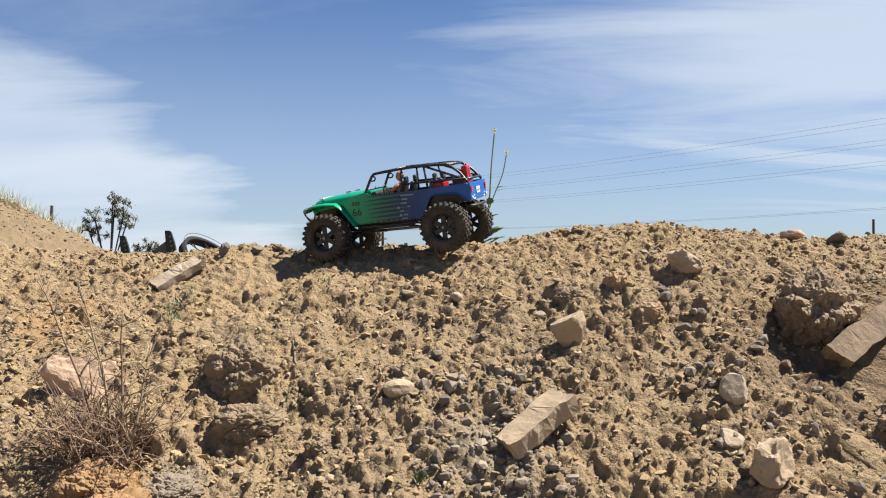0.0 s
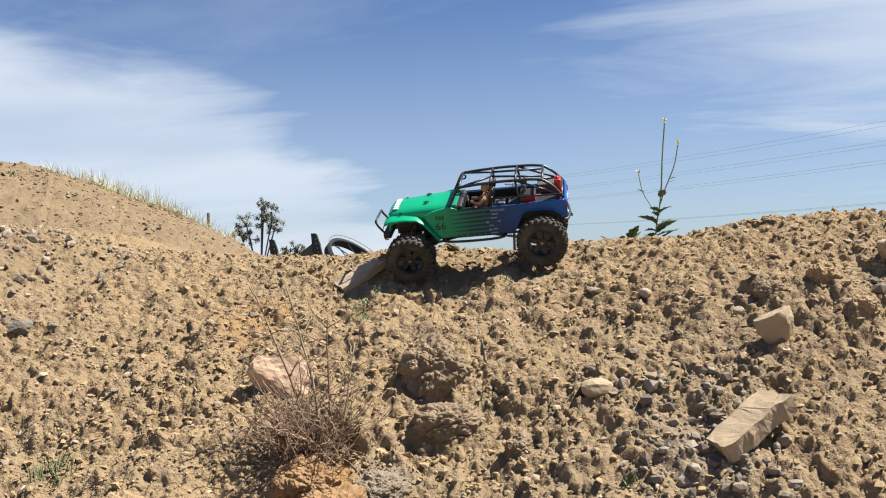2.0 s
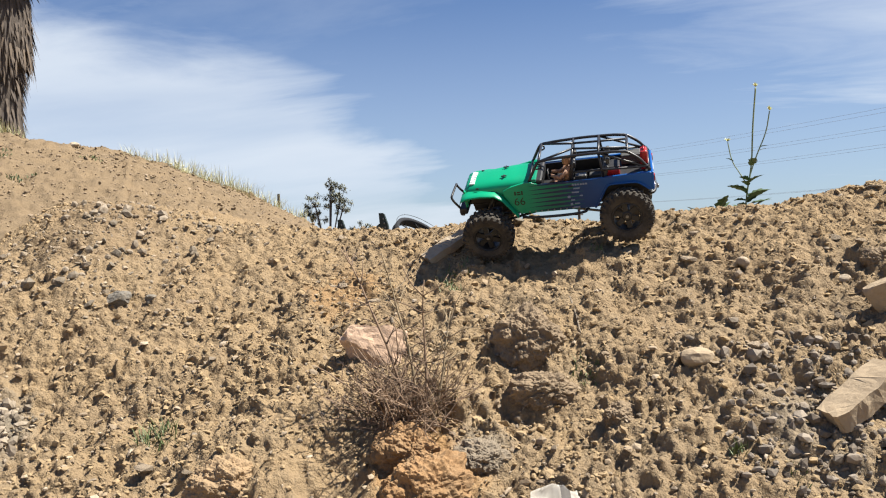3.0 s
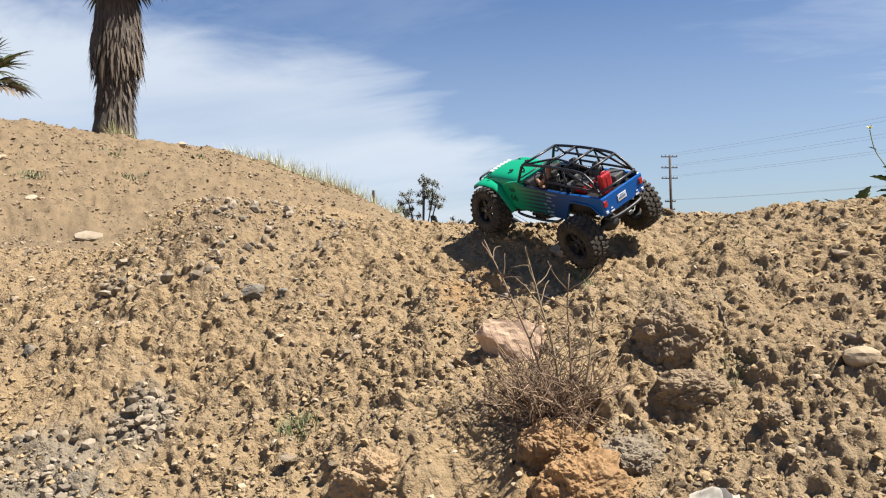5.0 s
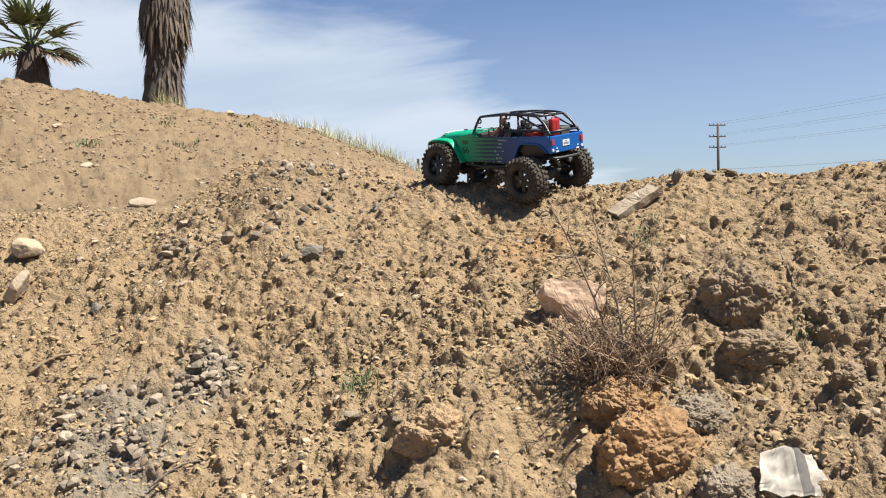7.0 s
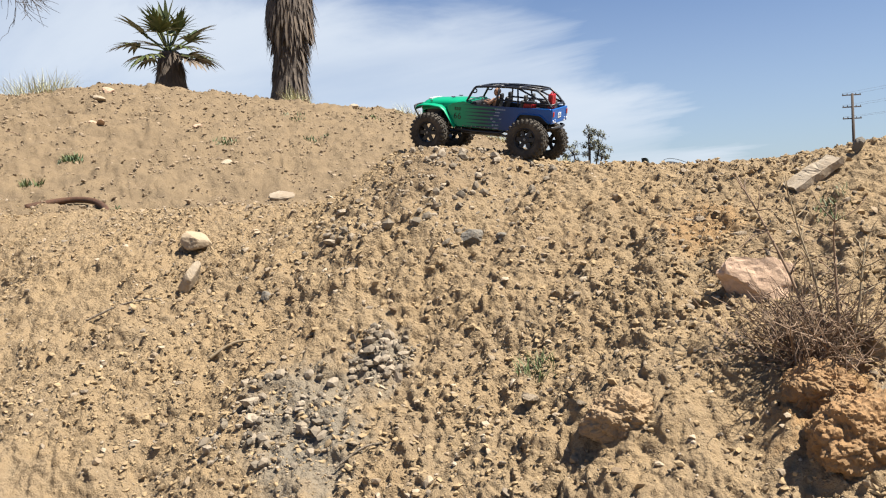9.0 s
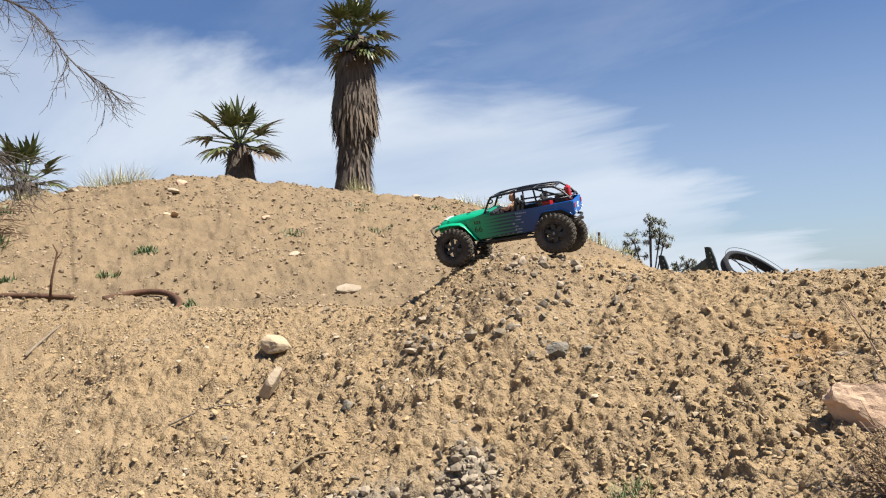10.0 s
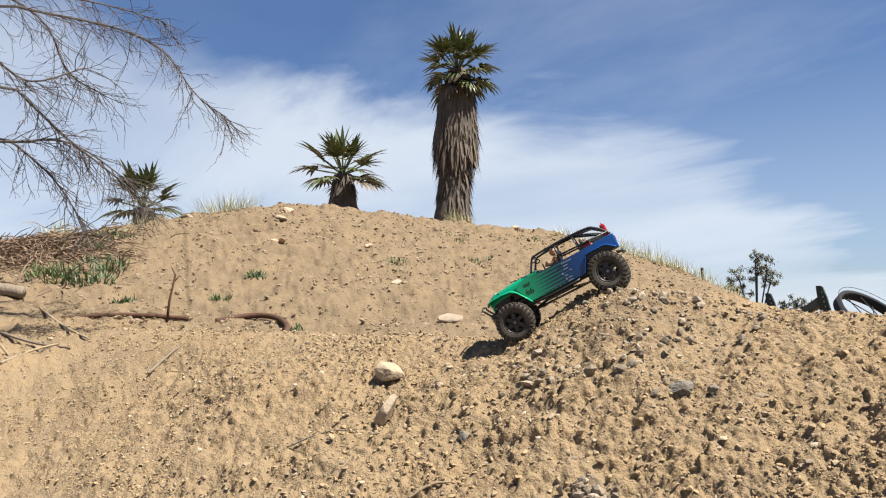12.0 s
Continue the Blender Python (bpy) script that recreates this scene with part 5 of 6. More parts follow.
def fan(bm, origin, way, size, rnd, blades=17, droop=0.35):
    """One fan frond: a stalk and its spread of narrow blades."""
    d = Vector(way).normalized()
    side = d.cross(Vector((0, 0, 1)))
    side = (side if side.length > 1e-3 else Vector((1, 0, 0))).normalized()
    heart = Vector(origin) + d * size * 0.52 - Vector((0, 0, droop * size * 0.05))
    tube([origin, heart], [size * 0.022, size * 0.015], 4, bm)
    up = side.cross(d)
    for k in range(blades):
        a = radians(-82 + 164 * k / (blades - 1))
        w = d * math.cos(a) + side * math.sin(a) + up * (0.22 * abs(math.sin(a)) + rnd.gauss(0, 0.04))
        blade(bm, heart, w, size * (0.56 - 0.10 * abs(a) / 1.4) * rnd.uniform(0.85, 1.1), size * 0.060, rnd, droop + 0.25, 4)


def palm(x, y, height, radius, crown, fronds, seed, label, lean=(0, 0), skirt=400, low=-0.5, profile=((0, 1), (1, 0.8)), hang=0):
    rnd = random.Random(seed)
    z = on_ground(x, y) - 0.1
    tree = base("palm_tree", pose(x, y, z), label, "palm", "palms on the heap")
    steps = 26
    pts = [Vector((lean[0] * (k / steps), lean[1] * (k / steps), height * k / steps)) for k in range(steps + 1)]
    # the trunk is thick with old leaf bases, most of all under the crown
    def girth(u):
        return radius * float(np.interp(u, [p for p, q in profile], [q for p, q in profile]))
    trunk = tube(pts, [girth(k / steps) * 0.9 for k in range(steps + 1)], 20)
    for v in trunk.verts:
        q = Vector((0, 0, v.co.z)) + Vector((lean[0], lean[1], 0)) * (v.co.z / height)
        off = v.co - q
        v.co = q + off * (1 + 0.16 * noise.noise(Vector((v.co.x * 6, v.co.y * 6, v.co.z * 3))))
    part("trunk", trunk, BARK, tree, "", True)
    shag = bmesh.new()
    for _ in range(skirt):
        u = rnd.uniform(0.03, 0.99) ** 0.8
        a = rnd.uniform(0, 2 * math.pi)
        out = Vector((math.cos(a), math.sin(a), 0))
        c = Vector((lean[0] * u, lean[1] * u, height * u)) + out * girth(u) * 0.86
        long = rnd.uniform(0.10, 0.24) * (1.0 + 1.2 * max(0, u - 0.5)) * (radius / 0.28)
        blade(shag, c, (out.x * 0.35, out.y * 0.35, -1 + rnd.gauss(0, 0.12)), long, rnd.uniform(0.014, 0.032), rnd, 0.5, 3)
    tagged(part("dead_skirt", shag, DEAD_FROND, tree, "shaggy brown skirt of dead leaf bases"), kind="stuff")
    if hang:
        dead = bmesh.new()
        for _ in range(hang):
            u = rnd.uniform(0.60, 1.0)
            a = rnd.uniform(0, 2 * math.pi)
            out = Vector((math.cos(a), math.sin(a), 0))
            c = Vector((lean[0] * u, lean[1] * u, height * u)) + out * girth(u) * 0.8
            blade(dead, c, (out.x * 0.22, out.y * 0.22, -1 + rnd.gauss(0, 0.10)), rnd.uniform(0.25, 0.60), rnd.uniform(0.014, 0.032), rnd, 1.5, 4)
        tagged(part("hanging_fronds", dead, STRAW_FROND, tree, "tan dead fronds hanging under the crown"), kind="stuff")
    top = Vector((lean[0], lean[1], height))
    for k in range(fronds):
        bm = bmesh.new()
        a = 2.399963 * k + rnd.gauss(0, 0.15)
        el = low + (1.45 - low) * ((k + 0.5) / fronds) ** 1.25
        way = (math.cos(a) * math.cos(el), math.sin(a) * math.cos(el), math.sin(el))
        fan(bm, top, way, crown * rnd.uniform(0.85, 1.1), rnd, 13, 0.75 if el < 0.3 else 0.35)
        part("frond", bm, STRAW_FROND if el < low + 0.10 else FROND, tree)


palm(-8.77, 9.44, 3.28, 0.335, 0.72, 34, 61, "tall fan palm with shaggy trunk and small crown", (0.17, 0.13), 1000, -0.85,
     ((0, 1.0), (0.2, 0.97), (0.42, 0.84), (0.52, 0.88), (0.60, 1.12), (0.68, 1.18), (0.80, 0.98), (1.0, 0.55)), 340)
palm(-9.93, 8.28, 1.42, 0.27, 0.80, 19, 62, "short fan palm with green crown behind the heap", (0.0, 0.0), 320, -0.35, ((0, 1.15), (0.6, 1.0), (1.0, 0.55)))
palm(-11.80, 6.00, 1.25, 0.20, 0.74, 18, 63, "low fan palm half hidden behind the heap", (0.0, 0.0), 120, -0.3)


# ---- dead brush, sticks and the rusty rod ----


def brush_pile():
    rnd = random.Random(44)
    x, y = -9.35, 3.35
    z0 = on_ground(x, y)
    bm = bmesh.new()
    spots = [(rnd.gauss(0, 0.55), rnd.gauss(0, 0.38)) for _ in range(1500)]
    heights = ground_height(np.array([x + p for p, q in spots]), np.array([y + q for p, q in spots]))
    for (px, py), pz in zip(spots, heights):
        pz = float(pz) - z0
        a = rnd.gauss(0.5, 0.8)
        pts = wander(rnd, (px, py, pz + rnd.uniform(0, 0.13)), (math.cos(a), math.sin(a), rnd.uniform(-0.3, 0.35)), rnd.uniform(0.15, 0.40), 4, 0.2, 0.12)
        tube(pts, [0.006, 0.005, 0.005, 0.004, 0.003], 3, bm)
    thing("brush_pile", bm, DRY, "heap of tangled dead brown brush on the slope", "brush", False, pose(x, y, z0), kind="stuff")


brush_pile()


def lying(name, points, radius, mat, label, category, lift=0.4, ends=0.8):
    """A stick or rod laid along the ground through places given as x, y and extra height."""
    pts = [Vector((x, y, on_ground(x, y) + radius * lift + dz)) for x, y, dz in points]
    pts = rounded(pts, 0.25, 2)
    root = pts[0].copy()
    n = len(pts)
    bm = tube([p - root for p in pts], [radius * (1 - (1 - ends) * i / (n - 1)) for i in range(n)], 8)
    return thing(name, bm, mat, label, category, True, Matrix.Translation(root))


lying("rusty_rod", ((-6.75, 2.59, 0.0), (-6.43, 2.91, 0.01), (-6.07, 3.23, 0.01)), 0.020, RUST, "straight rusty steel rod half buried in dirt", "rod")
lying("rusty_rod", ((-5.86, 3.33, -0.01), (-5.79, 3.60, 0.02), (-5.55, 3.65, 0.03), (-5.26, 3.54, 0.03), (-5.08, 3.36, 0.02), (-5.20, 3.30, 0.0)), 0.022, RUST, "bent rusty pipe hooked at its end", "pipe", 0.4, 1.0)
for i, (a, b, r) in enumerate((((-7.16, 2.60), (-5.36, 2.14), 0.012), ((-6.33, 2.00), (-5.35, 2.02), 0.011), ((-5.48, 1.69), (-5.52, 2.02), 0.010), ((-4.31, 1.93), (-4.36, 2.14), 0.008),
                               ((-6.0, 1.85), (-5.6, 1.78), 0.009), ((-5.9, 2.1), (-5.45, 1.95), 0.008), ((-1.06, 1.80), (-0.98, 1.74), 0.004), ((-0.36, 1.92), (-0.33, 1.82), 0.0035),
                               ((-2.16, 1.50), (-2.06, 1.56), 0.005), ((-1.55, 1.26), (-1.46, 1.33), 0.003), ((0.86, 2.05), (0.98, 1.98), 0.004), ((-2.75, 1.55), (-2.55, 1.68), 0.004))):
    mid = ((a[0] + b[0]) / 2, (a[1] + b[1]) / 2 + 0.01, 0.012)
    lying("stick", ((*a, 0.006), mid, (*b, 0.006)), r, WOOD if i % 2 else DRY_PALE, "dry weathered stick lying on the dirt", "stick", 0.6, 0.5)
lying("log", ((-8.3, 2.15, 0.03), (-7.9, 2.35, 0.04), (-7.5, 2.60, 0.03)), 0.055, WOOD, "short weathered log on the dirt", "log", 0.5, 0.9)


def standing_twig():
    x, y = -6.07, 3.05
    z = on_ground(x, y) - 0.02
    bm = tube([(0, 0, 0), (0.02, 0.01, 0.17), (0.05, 0.04, 0.36), (0.03, 0.02, 0.42)], [0.010, 0.009, 0.007, 0.004], 6)
    tube([(0.035, 0.03, 0.30), (0.075, 0.06, 0.36)], [0.005, 0.003], 5, bm)
    thing("twig", bm, RUST, "thin bare twig standing in the dirt", "twig", True, pose(x, y, z))


standing_twig()


def rag():
    x, y = -0.345, 1.385
    rnd = random.Random(8)
    bm = bmesh.new()
    n = 14
    grid = []
    for j in range(n):
        for i in range(n):
            u, v = i / (n - 1) - 0.5, j / (n - 1) - 0.5
            fold = 0.010 * math.sin(u * 7 + v * 3) * (0.4 + v) + 0.008 * noise.noise(Vector((u * 7, v * 7, 3)))
            grid.append(bm.verts.new((u * 0.095 * (1 - 0.3 * v), v * 0.06 + 0.012 * noise.noise(Vector((u * 4, v * 4, 9))), 0.030 + v * 0.055 + fold)))
    for j in range(n - 1):
        for i in range(n - 1):
            bm.faces.new((grid[j * n + i], grid[j * n + i + 1], grid[(j + 1) * n + i + 1], grid[(j + 1) * n + i]))
    bmesh.ops.solidify(bm, geom=bm.faces[:], thickness=0.002)
    s = Nodes("dirty_white_cloth")
    gx, gy, gz = s.axes()
    band = s.math("LESS_THAN", s.math("ABSOLUTE", s.math("SUBTRACT", gx, 0.018)), 0.009)
    c = s.mix(s.ramp(s.noise(30, 4), 0.4, 0.7), (0.612, 0.578, 0.51), (0.384, 0.339, 0.282))
    mat = s.done(s.mix(band, c, (0.192, 0.179, 0.166)), 0.9)
    thing("cloth_scrap", bm, mat, "crumpled white cloth scrap with a grey band", "rag", True, pose(x, y, on_ground(x, y), 0, 0, 15))


rag()


# ---- bare tree at the side ----


def bare_tree():
    rnd = random.Random(71)
    x, y = -8.1, 0.2
    z = on_ground(x, y) - 0.05
    tree = base("bare_tree", pose(x, y, z), "leafless tree with thin drooping branches", "tree")
    part("trunk", tube(rounded([(0, 0, 0), (0.08, 0.05, 1.2), (0.0, 0.12, 2.6), (0.2, 0.2, 3.6)]), 0.10, 12), TREE_BARK, tree, "", True)
    # the limbs' way: bearing and height seen from the foot of the bank, at its distance
    for path in BRANCHES:
        pts = rounded([Vector(p) - Vector((x, y, z)) for p in path], 0.25, 2)
        n = len(pts)
        bm = tube(pts, [0.010 * (1 - 0.85 * i / (n - 1)) + 0.002 for i in range(n)], 6)
        for i in range(3, n):
            for _ in range(2 + i % 2):
                way = (pts[i] - pts[i - 1]).normalized() + Vector((rnd.gauss(0, 0.5), rnd.gauss(0, 0.5), rnd.gauss(-0.35, 0.45)))
                tw = wander(rnd, pts[i], way, rnd.uniform(0.14, 0.40), 7, 0.17, 0.03)
                tube(tw, [0.0032 - 0.0003 * k for k in range(8)], 4, bm)
                for j in (2, 4, 5, 6):
                    q = wander(rnd, tw[j], (tw[j] - tw[j - 1]).normalized() + Vector((rnd.gauss(0, 0.7), rnd.gauss(0, 0.7), rnd.gauss(-0.3, 0.5))), rnd.uniform(0.06, 0.2), 4, 0.2)
                    tube(q, [0.0020, 0.0018, 0.0016, 0.0014, 0.0011], 3, bm)
        part("branch", bm, TREE_BARK, tree)


BRANCHES = (
    ((-7.90, 0.40, 3.60), (-6.23, 1.91, 3.77), (-6.14, 2.15, 3.74), (-6.01, 2.44, 3.72), (-5.89, 2.69, 3.67), (-5.78, 2.89, 3.54), (-5.69, 3.04, 3.24), (-5.57, 3.22, 3.10)),
    ((-7.90, 0.40, 3.00), (-5.85, 1.78, 3.17), (-5.76, 2.02, 2.91), (-5.70, 2.17, 2.76), (-5.59, 2.39, 2.57), (-5.52, 2.52, 2.43)),
    ((-7.90, 0.40, 3.00), (-6.04, 1.86, 2.84), (-5.98, 2.01, 2.71), (-5.92, 2.17, 2.55), (-5.85, 2.31, 2.28)),
    ((-7.90, 0.40, 3.00), (-5.91, 1.91, 2.75), (-5.84, 2.09, 2.81), (-5.76, 2.27, 2.76), (-5.64, 2.51, 2.55)),
    ((-7.90, 0.40, 3.60), (-6.46, 1.88, 3.96), (-6.31, 2.26, 3.77), (-6.27, 2.36, 3.39), (-6.17, 2.58, 3.27)),
    ((-7.90, 0.40, 3.60), (-6.56, 1.87, 4.12), (-6.39, 2.34, 4.00), (-6.23, 2.69, 3.97), (-6.06, 3.00, 3.89)),
    ((-7.90, 0.40, 3.60), (-5.82, 1.57, 3.36), (-5.74, 1.80, 3.15), (-5.69, 1.92, 3.09), (-5.58, 2.18, 3.23)),
)

bare_tree()

# ---- beyond the bank ----


def far_tree(x, y, height, crowns, seed, label, leaf=0.13):
    rnd = random.Random(seed)
    z = on_ground(x, y) - 0.05
    tree = base("gum_tree", pose(x, y, z), label, "tree")
    wood = bmesh.new()
    tube([(0, 0, 0), (0.02, 0, height * 0.3), (0, 0.02, height * 0.5)], [0.045, 0.038, 0.030], 8, wood)
    crown = bmesh.new()
    for cx, cy, cz, r in crowns:
        top = Vector((cx, cy, cz))
        fork = Vector((0, 0, height * rnd.uniform(0.3, 0.5)))
        tube(rounded([fork, fork.lerp(top, 0.5) + Vector((0, 0, 0.06)), top]), 0.014, 6, wood)
        for _ in range(9):
            tip = top + Vector((rnd.gauss(0, r * 0.8), rnd.gauss(0, r * 0.8), rnd.gauss(0.02, r * 0.55)))
            tube([top - Vector((0, 0, r * 0.4)), tip], [0.007, 0.003], 4, wood)
            for _ in range(58):
                c = tip + Vector((rnd.gauss(0, r * 0.20), rnd.gauss(0, r * 0.20), rnd.gauss(0, r * 0.20)))
                blade(crown, c, (rnd.gauss(0, 1), rnd.gauss(0, 1), rnd.gauss(-0.3, 0.8)), leaf * rnd.uniform(0.7, 1.4), leaf * 0.26, rnd, 0.3, 2)
    part("trunk", wood, TREE_BARK, tree, "", True)
    part("crown", crown, TREE_LEAF, tree, "sparse grey-green crown with gaps")


far_tree(-5.93, 14.43, 2.3, ((-0.26, 0, 2.20, 0.135), (-0.40, 0.06, 2.02, 0.12), (-0.22, 0.06, 1.95, 0.12), (0.06, 0, 2.50, 0.125), (0.24, 0.06, 2.30, 0.125), (0.04, 0.1, 2.26, 0.12), (0.30, 0, 2.08, 0.105)),
         81, "small gum tree with sparse grey-green crown beyond the bank", 0.046)
far_tree(-5.30, 14.6, 1.2, ((0.04, 0, 1.70, 0.11), (-0.16, 0.04, 1.66, 0.11), (0.20, 0.04, 1.62, 0.10)), 82, "low grey-green gum shrub beyond the bank", 0.046)


def post(x, y, top, label):
    z = on_ground(x, y) - 0.1
    bm = tube([(0, 0, 0), (0.01, 0, top - z)], 0.024, 8)
    thing("fence_post", bm, POLE, label, "post", False, pose(x, y, z), "fence posts")


post(-6.12, 12.68, 2.40, "dark wooden fence post behind the heap")
post(8.42, 15.9, 2.36, "dark wooden fence post beyond the bank")


def utility_pole(x, y, height, heading, label):
    z = on_ground(x, y) - 0.2
    pole = base("utility_pole", pose(x, y, z, 0, 0, heading), label, "utility pole", "line of poles")
    part("mast", tube([(0, 0, 0), (0, 0, height)], [0.19, 0.13], 10), POLE, pole, "", True)
    for drop, half in ((0.15, 1.05), (1.45, 1.05), (2.70, 1.05), (5.45, 0.7), (6.4, 0.6)):
        arm = part("crossarm", box((2 * half, 0.10, 0.12), (0, 0.14, height - drop), 0.01), POLE, pole)
        for k in (-1, -0.5, 0.5, 1):
            ins = lathe([(0, 0.001), (0, 0.045), (0.10, 0.05), (0.14, 0.03), (0.16, 0.001)], 8)
            bmesh.ops.transform(ins, matrix=pose(k * (half - 0.08), 0.14, height - drop + 0.06, 90, 0, 0), verts=ins.verts)
            part("insulator", ins, GREY, arm)


POLES = ((-7.4, 99.8), (43.9, 23.9))
TURN_LINE = math.degrees(math.atan2(POLES[1][1] - POLES[0][1], POLES[1][0] - POLES[0][0])) + 90
for px, py in POLES:
    utility_pole(px, py, 11.1, TURN_LINE, "dark wooden utility pole with crossarms")


def power_lines():
    a, b = Vector((*POLES[0], 0)), Vector((*POLES[1], 0))
    across = Vector((math.cos(radians(TURN_LINE)), math.sin(radians(TURN_LINE)), 0))
    za, zb = on_ground(*POLES[0]) - 0.2, on_ground(*POLES[1]) - 0.2
    for drop, offs in ((0.15, (-0.97, 0.97)), (1.45, (-0.97, 0.97)), (2.70, (-0.97, 0.97)), (5.45, (0.62, -0.62))):
        for off in offs:
            pts = []
            for k in range(25):
                u = k / 24
                p = a.lerp(b, u) + across * off
                p.z = za + (zb - za) * u + 11.1 - drop + 0.2 - 4 * 0.9 * u * (1 - u)
                pts.append(p)
            root = pts[0].copy()
            thing("power_line", tube([p - root for p in pts], 0.008, 5), WIRE, "thin overhead power line between the poles", "cable", True, Matrix.Translation(root), "power lines")


power_lines()


def steel_wheel():
    """A big spoked steel wheel, leaning, its lower part behind the bank."""
    wheel = base("spoked_steel_wheel", Matrix.Translation(WHEEL_AT) @ WHEEL_AXIS.to_track_quat("Y", "Z").to_matrix().to_4x4() @ Matrix.Scale(0.55, 4), "large dark spoked steel wheel leaning behind the bank", "wheel")
    R, w = WHEEL_R, 0.13
    part("rim", lathe([(-w, R), (w, R), (w, R - 0.09), (w * 0.8, R - 0.11), (-w * 0.8, R - 0.11), (-w, R - 0.09)], 72, closed=True), WHEEL_STEEL, wheel, "", True)
    part("hub", lathe([(-0.22, 0.001), (-0.22, 0.11), (-0.08, 0.14), (0.08, 0.14), (0.22, 0.11), (0.22, 0.001)], 20), WHEEL_STEEL, wheel, "", True)
    for k in range(16):
        a = 2 * math.pi * k / 16
        y = 0.14 if k % 2 else -0.14
        part("spoke", tube([(0.12 * math.cos(a), y, 0.12 * math.sin(a)), ((R - 0.05) * math.cos(a), y * 0.3, (R - 0.05) * math.sin(a))], 0.015, 6), WHEEL_STEEL, wheel, "", True)
    part("guard_wire", tube([((R + 0.05) * math.cos(radians(a)), 0.20, (R + 0.05) * math.sin(radians(a))) for a in range(0, 361, 8)], 0.008, 5), WHEEL_STEEL, wheel, "", True)
    bpy.context.view_layer.update()
    foot = wheel.matrix_world.inverted() @ Vector((WHEEL_AT.x, WHEEL_AT.y, on_ground(WHEEL_AT.x, WHEEL_AT.y)))
    part("axle_stand", tube([(0, 0, 0), foot], [0.06, 0.09], 8), WHEEL_STEEL, wheel, "", True)


WHEEL_R = 1.29
WHEEL_AXIS = Vector((0.666, -0.188, 0.72)).normalized()
WHEEL_AT = Vector((-3.68, 13.31, 1.405))
steel_wheel()


def machine_beam():
    g = on_ground(-4.47, 13.22)
    m = base("machine_frame", pose(-4.47, 13.22, g), "old dark green machine beam with bolted end plates", "machinery")
    way = Vector((-0.78, 0.72, -0.36))
    bm = box((way.length, 0.12, 0.13), (0, 0, 0), 0.01)
    bmesh.ops.transform(bm, matrix=Matrix.Translation(Vector((0.0, 0.03, 1.79 - g)) + way / 2) @ way.to_track_quat("X", "Z").to_matrix().to_4x4(), verts=bm.verts)
    part("beam", bm, MACHINE, m)
    for x, y, top in ((0.0, 0.0, 2.03), (-1.13, 0.99, 1.98)):
        t = top - g
        pl = plate([(x + 0.02, 0.0), (x + 0.17, 0.0), (x + 0.155, t - 0.45), (x + 0.10, t - 0.18), (x + 0.045, t - 0.02), (x + 0.02, t), (x - 0.05, t), (x - 0.03, t - 0.25), (x, t - 0.45)], y - 0.03, y + 0.03)
        flange = part("end_plate", pl, MACHINE, m, "tapered plate with a row of bolt holes")
        for k in range(6):
            part("bolt_head", box((0.022, 0.014, 0.03), (x + 0.035 + 0.014 * k, y - 0.036, t - 0.10 - 0.075 * k), 0.003), STEEL, flange)
    for k in (0.3, 0.75):
        p = Vector((0.0, 0.03, 1.79 - g)) + way * k
        part("leg", box((0.07, 0.07, p.z + 0.1), (p.x, p.y, p.z / 2 - 0.05), 0.006), MACHINE, m)


machine_beam()




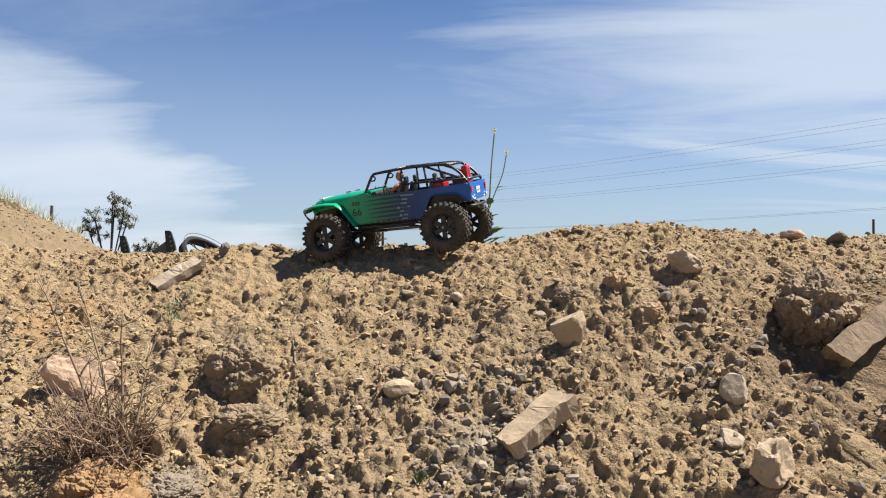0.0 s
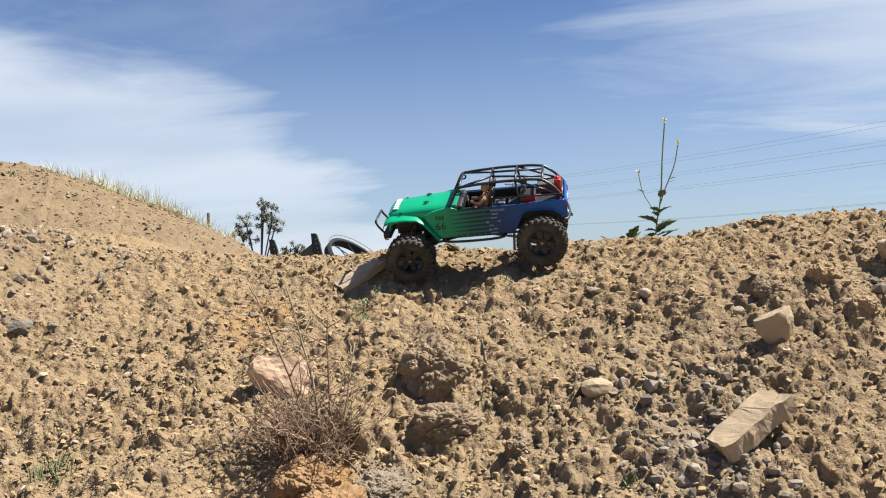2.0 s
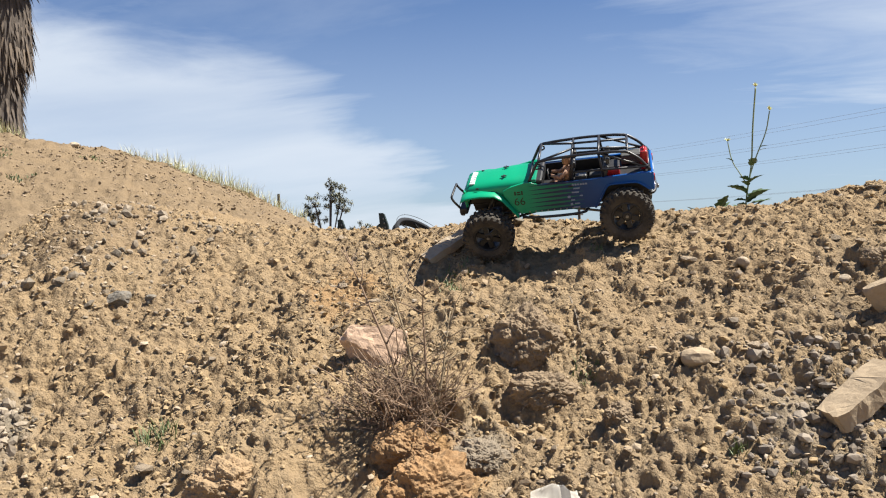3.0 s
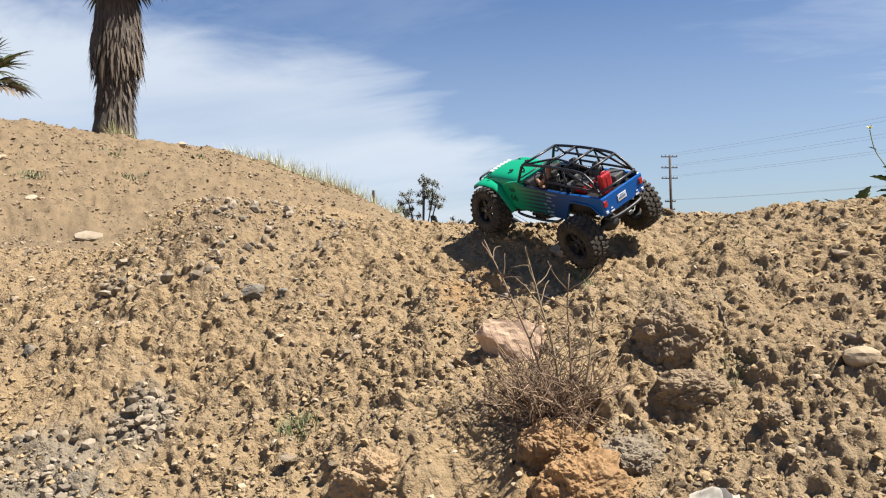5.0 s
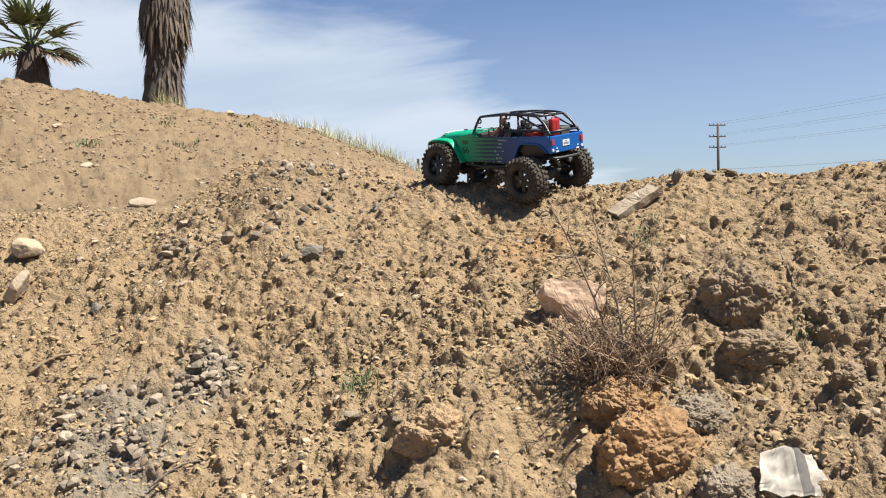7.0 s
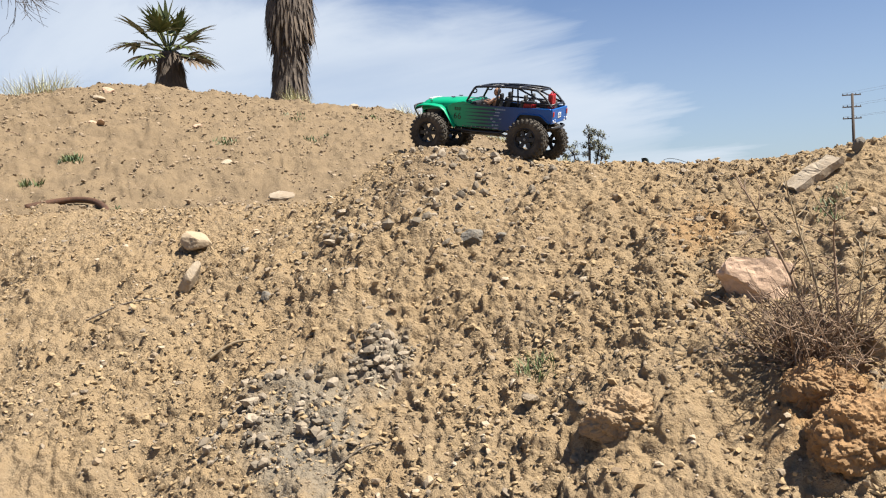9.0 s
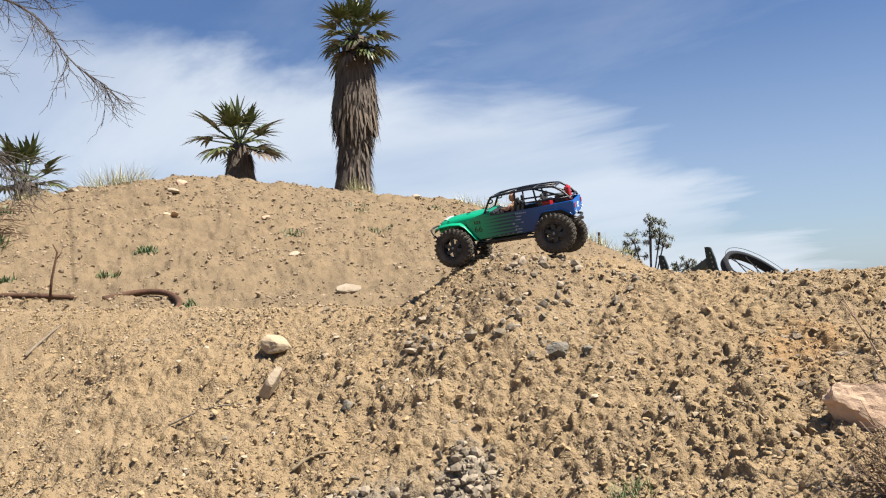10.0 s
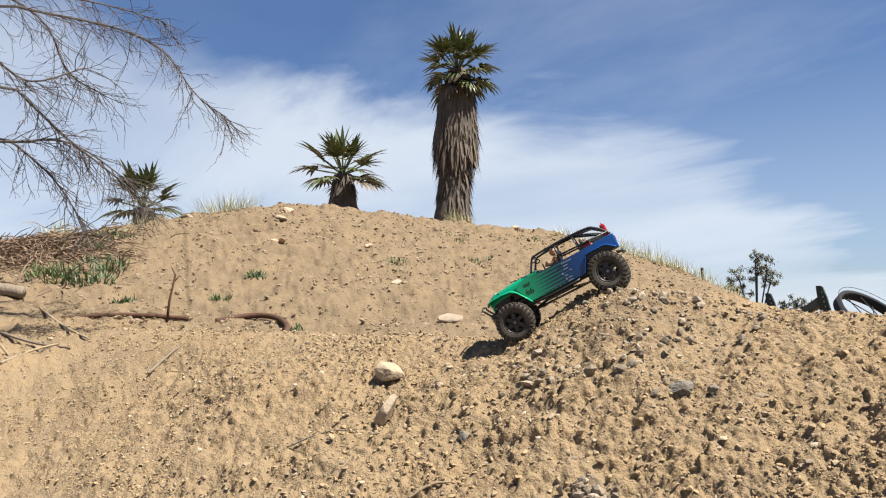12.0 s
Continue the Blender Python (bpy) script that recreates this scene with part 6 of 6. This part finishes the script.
def motions():
    # seconds; the car's place; its lean, pitch and heading; the lean of the front and of the rear axle on the car
    rows = [
        (0.0, -0.116, 2.335, 1.529, -10.2, 4.3, 159.8, 4.6, 4.0),
        (0.5, -0.236, 2.348, 1.513, -17.5, 2.4, 169.4, 0.1, 8.2),
        (1.0, -0.324, 2.319, 1.517, -25.8, 3.1, 172.6, -0.7, 9.6),
        (1.5, -0.386, 2.301, 1.512, -25.2, 3.5, 179.4, -3.0, 5.5),
        (2.0, -0.387, 2.286, 1.511, -25.0, 3.0, 179.1, -2.7, 7.8),
        (2.5, -0.390, 2.274, 1.499, -21.4, 2.4, 179.7, -2.4, 9.2),
        (3.0, -0.402, 2.228, 1.502, -28.1, 3.0, 179.8, -2.4, 10.3),
        (3.2, -0.456, 2.192, 1.480, -32.6, 3.5, 179.7, -3.0, 18.5),
        (3.6, -0.523, 2.198, 1.464, -31.7, -1.9, 171.1, 5.6, 13.4),
        (4.0, -0.589, 2.203, 1.454, -30.7, -7.3, 162.5, 7.2, 8.0),
        (4.4, -0.655, 2.209, 1.458, -29.8, -11.1, 153.9, 11.6, 6.1),
        (4.8, -0.721, 2.214, 1.475, -28.8, -11.8, 145.2, 16.1, -3.4),
        (5.0, -0.745, 2.235, 1.493, -27.9, -11.5, 145.4, 16.9, 0.6),
        (5.5, -0.763, 2.274, 1.481, -17.7, -7.3, 140.9, 15.3, -3.5),
        (6.0, -0.909, 2.366, 1.492, -15.0, -7.8, 147.3, 14.2, -0.1),
        (6.5, -1.035, 2.372, 1.506, -12.5, -6.1, 152.3, 13.4, -1.4),
        (7.1, -1.168, 2.400, 1.519, -8.3, -6.3, 156.0, 12.2, -3.3),
        (7.5, -1.257, 2.419, 1.525, -5.5, -7.3, 158.4, 11.0, -3.9),
        (7.9, -1.346, 2.439, 1.539, -2.7, -7.6, 160.8, 10.7, -3.3),
        (8.3, -1.435, 2.458, 1.566, 0.2, -9.9, 163.3, 11.5, -0.6),
        (8.5, -1.523, 2.458, 1.561, -0.5, -12.0, 165.8, 10.6, -2.2),
        (9.0, -1.780, 2.482, 1.617, -9.9, -10.6, 184.2, 4.7, 8.6),
        (9.5, -1.811, 2.458, 1.624, -9.2, -4.9, 184.0, 9.7, 7.8),
        (10.0, -1.943, 2.411, 1.633, -13.7, 4.0, 193.8, 11.7, 10.9),
        (10.5, -2.130, 2.323, 1.596, -16.3, 21.6, 204.1, -1.7, 12.8),
        (11.0, -2.087, 2.256, 1.566, -6.6, 24.8, 207.2, 1.4, 6.0),
        (11.5, -2.108, 2.287, 1.566, -4.5, 24.6, 206.8, -1.0, 4.1),
        (12.0, -2.121, 2.307, 1.572, -3.6, 25.1, 206.3, -2.3, 3.6),
    ]
    walk(car, [(t, pose(x, y, z, rx, ry, rz)) for t, x, y, z, rx, ry, rz, fa, ra in rows])
    table = np.array(rows)

    def state(t):
        return [float(np.interp(t, table[:, 0], table[:, k])) for k in range(1, 9)]

    ticks = [k / 10 for k in range(121)]
    travel, far = [], 0.0
    before = state(0)
    for t in ticks:
        now = state(t)
        heading = Vector((math.cos(radians(now[5])), math.sin(radians(now[5])), 0))
        far += (Vector(now[:3]) - Vector(before[:3])).length * (1 if (Vector(now[:3]) - Vector(before[:3])).dot(heading) >= 0 else -1)
        travel.append(far)
        before = now
    for axle, column, end in zip(axles, (6, 7), (1, -1)):
        walk(axle, [(t, pose(end * HALF_BASE, 0, HUB_Z, state(t)[column], 0, 0)) for t in ticks])
    for wheel, end, side in wheels:
        column = 6 if end > 0 else 7
        walk(wheel, [(t, pose(end * HALF_BASE, 0, HUB_Z, state(t)[column], 0, 0) @ pose(0, side * HALF_TRACK, 0, 0, math.degrees(d / 0.0665), 0)) for t, d in zip(ticks, travel)])


motions()
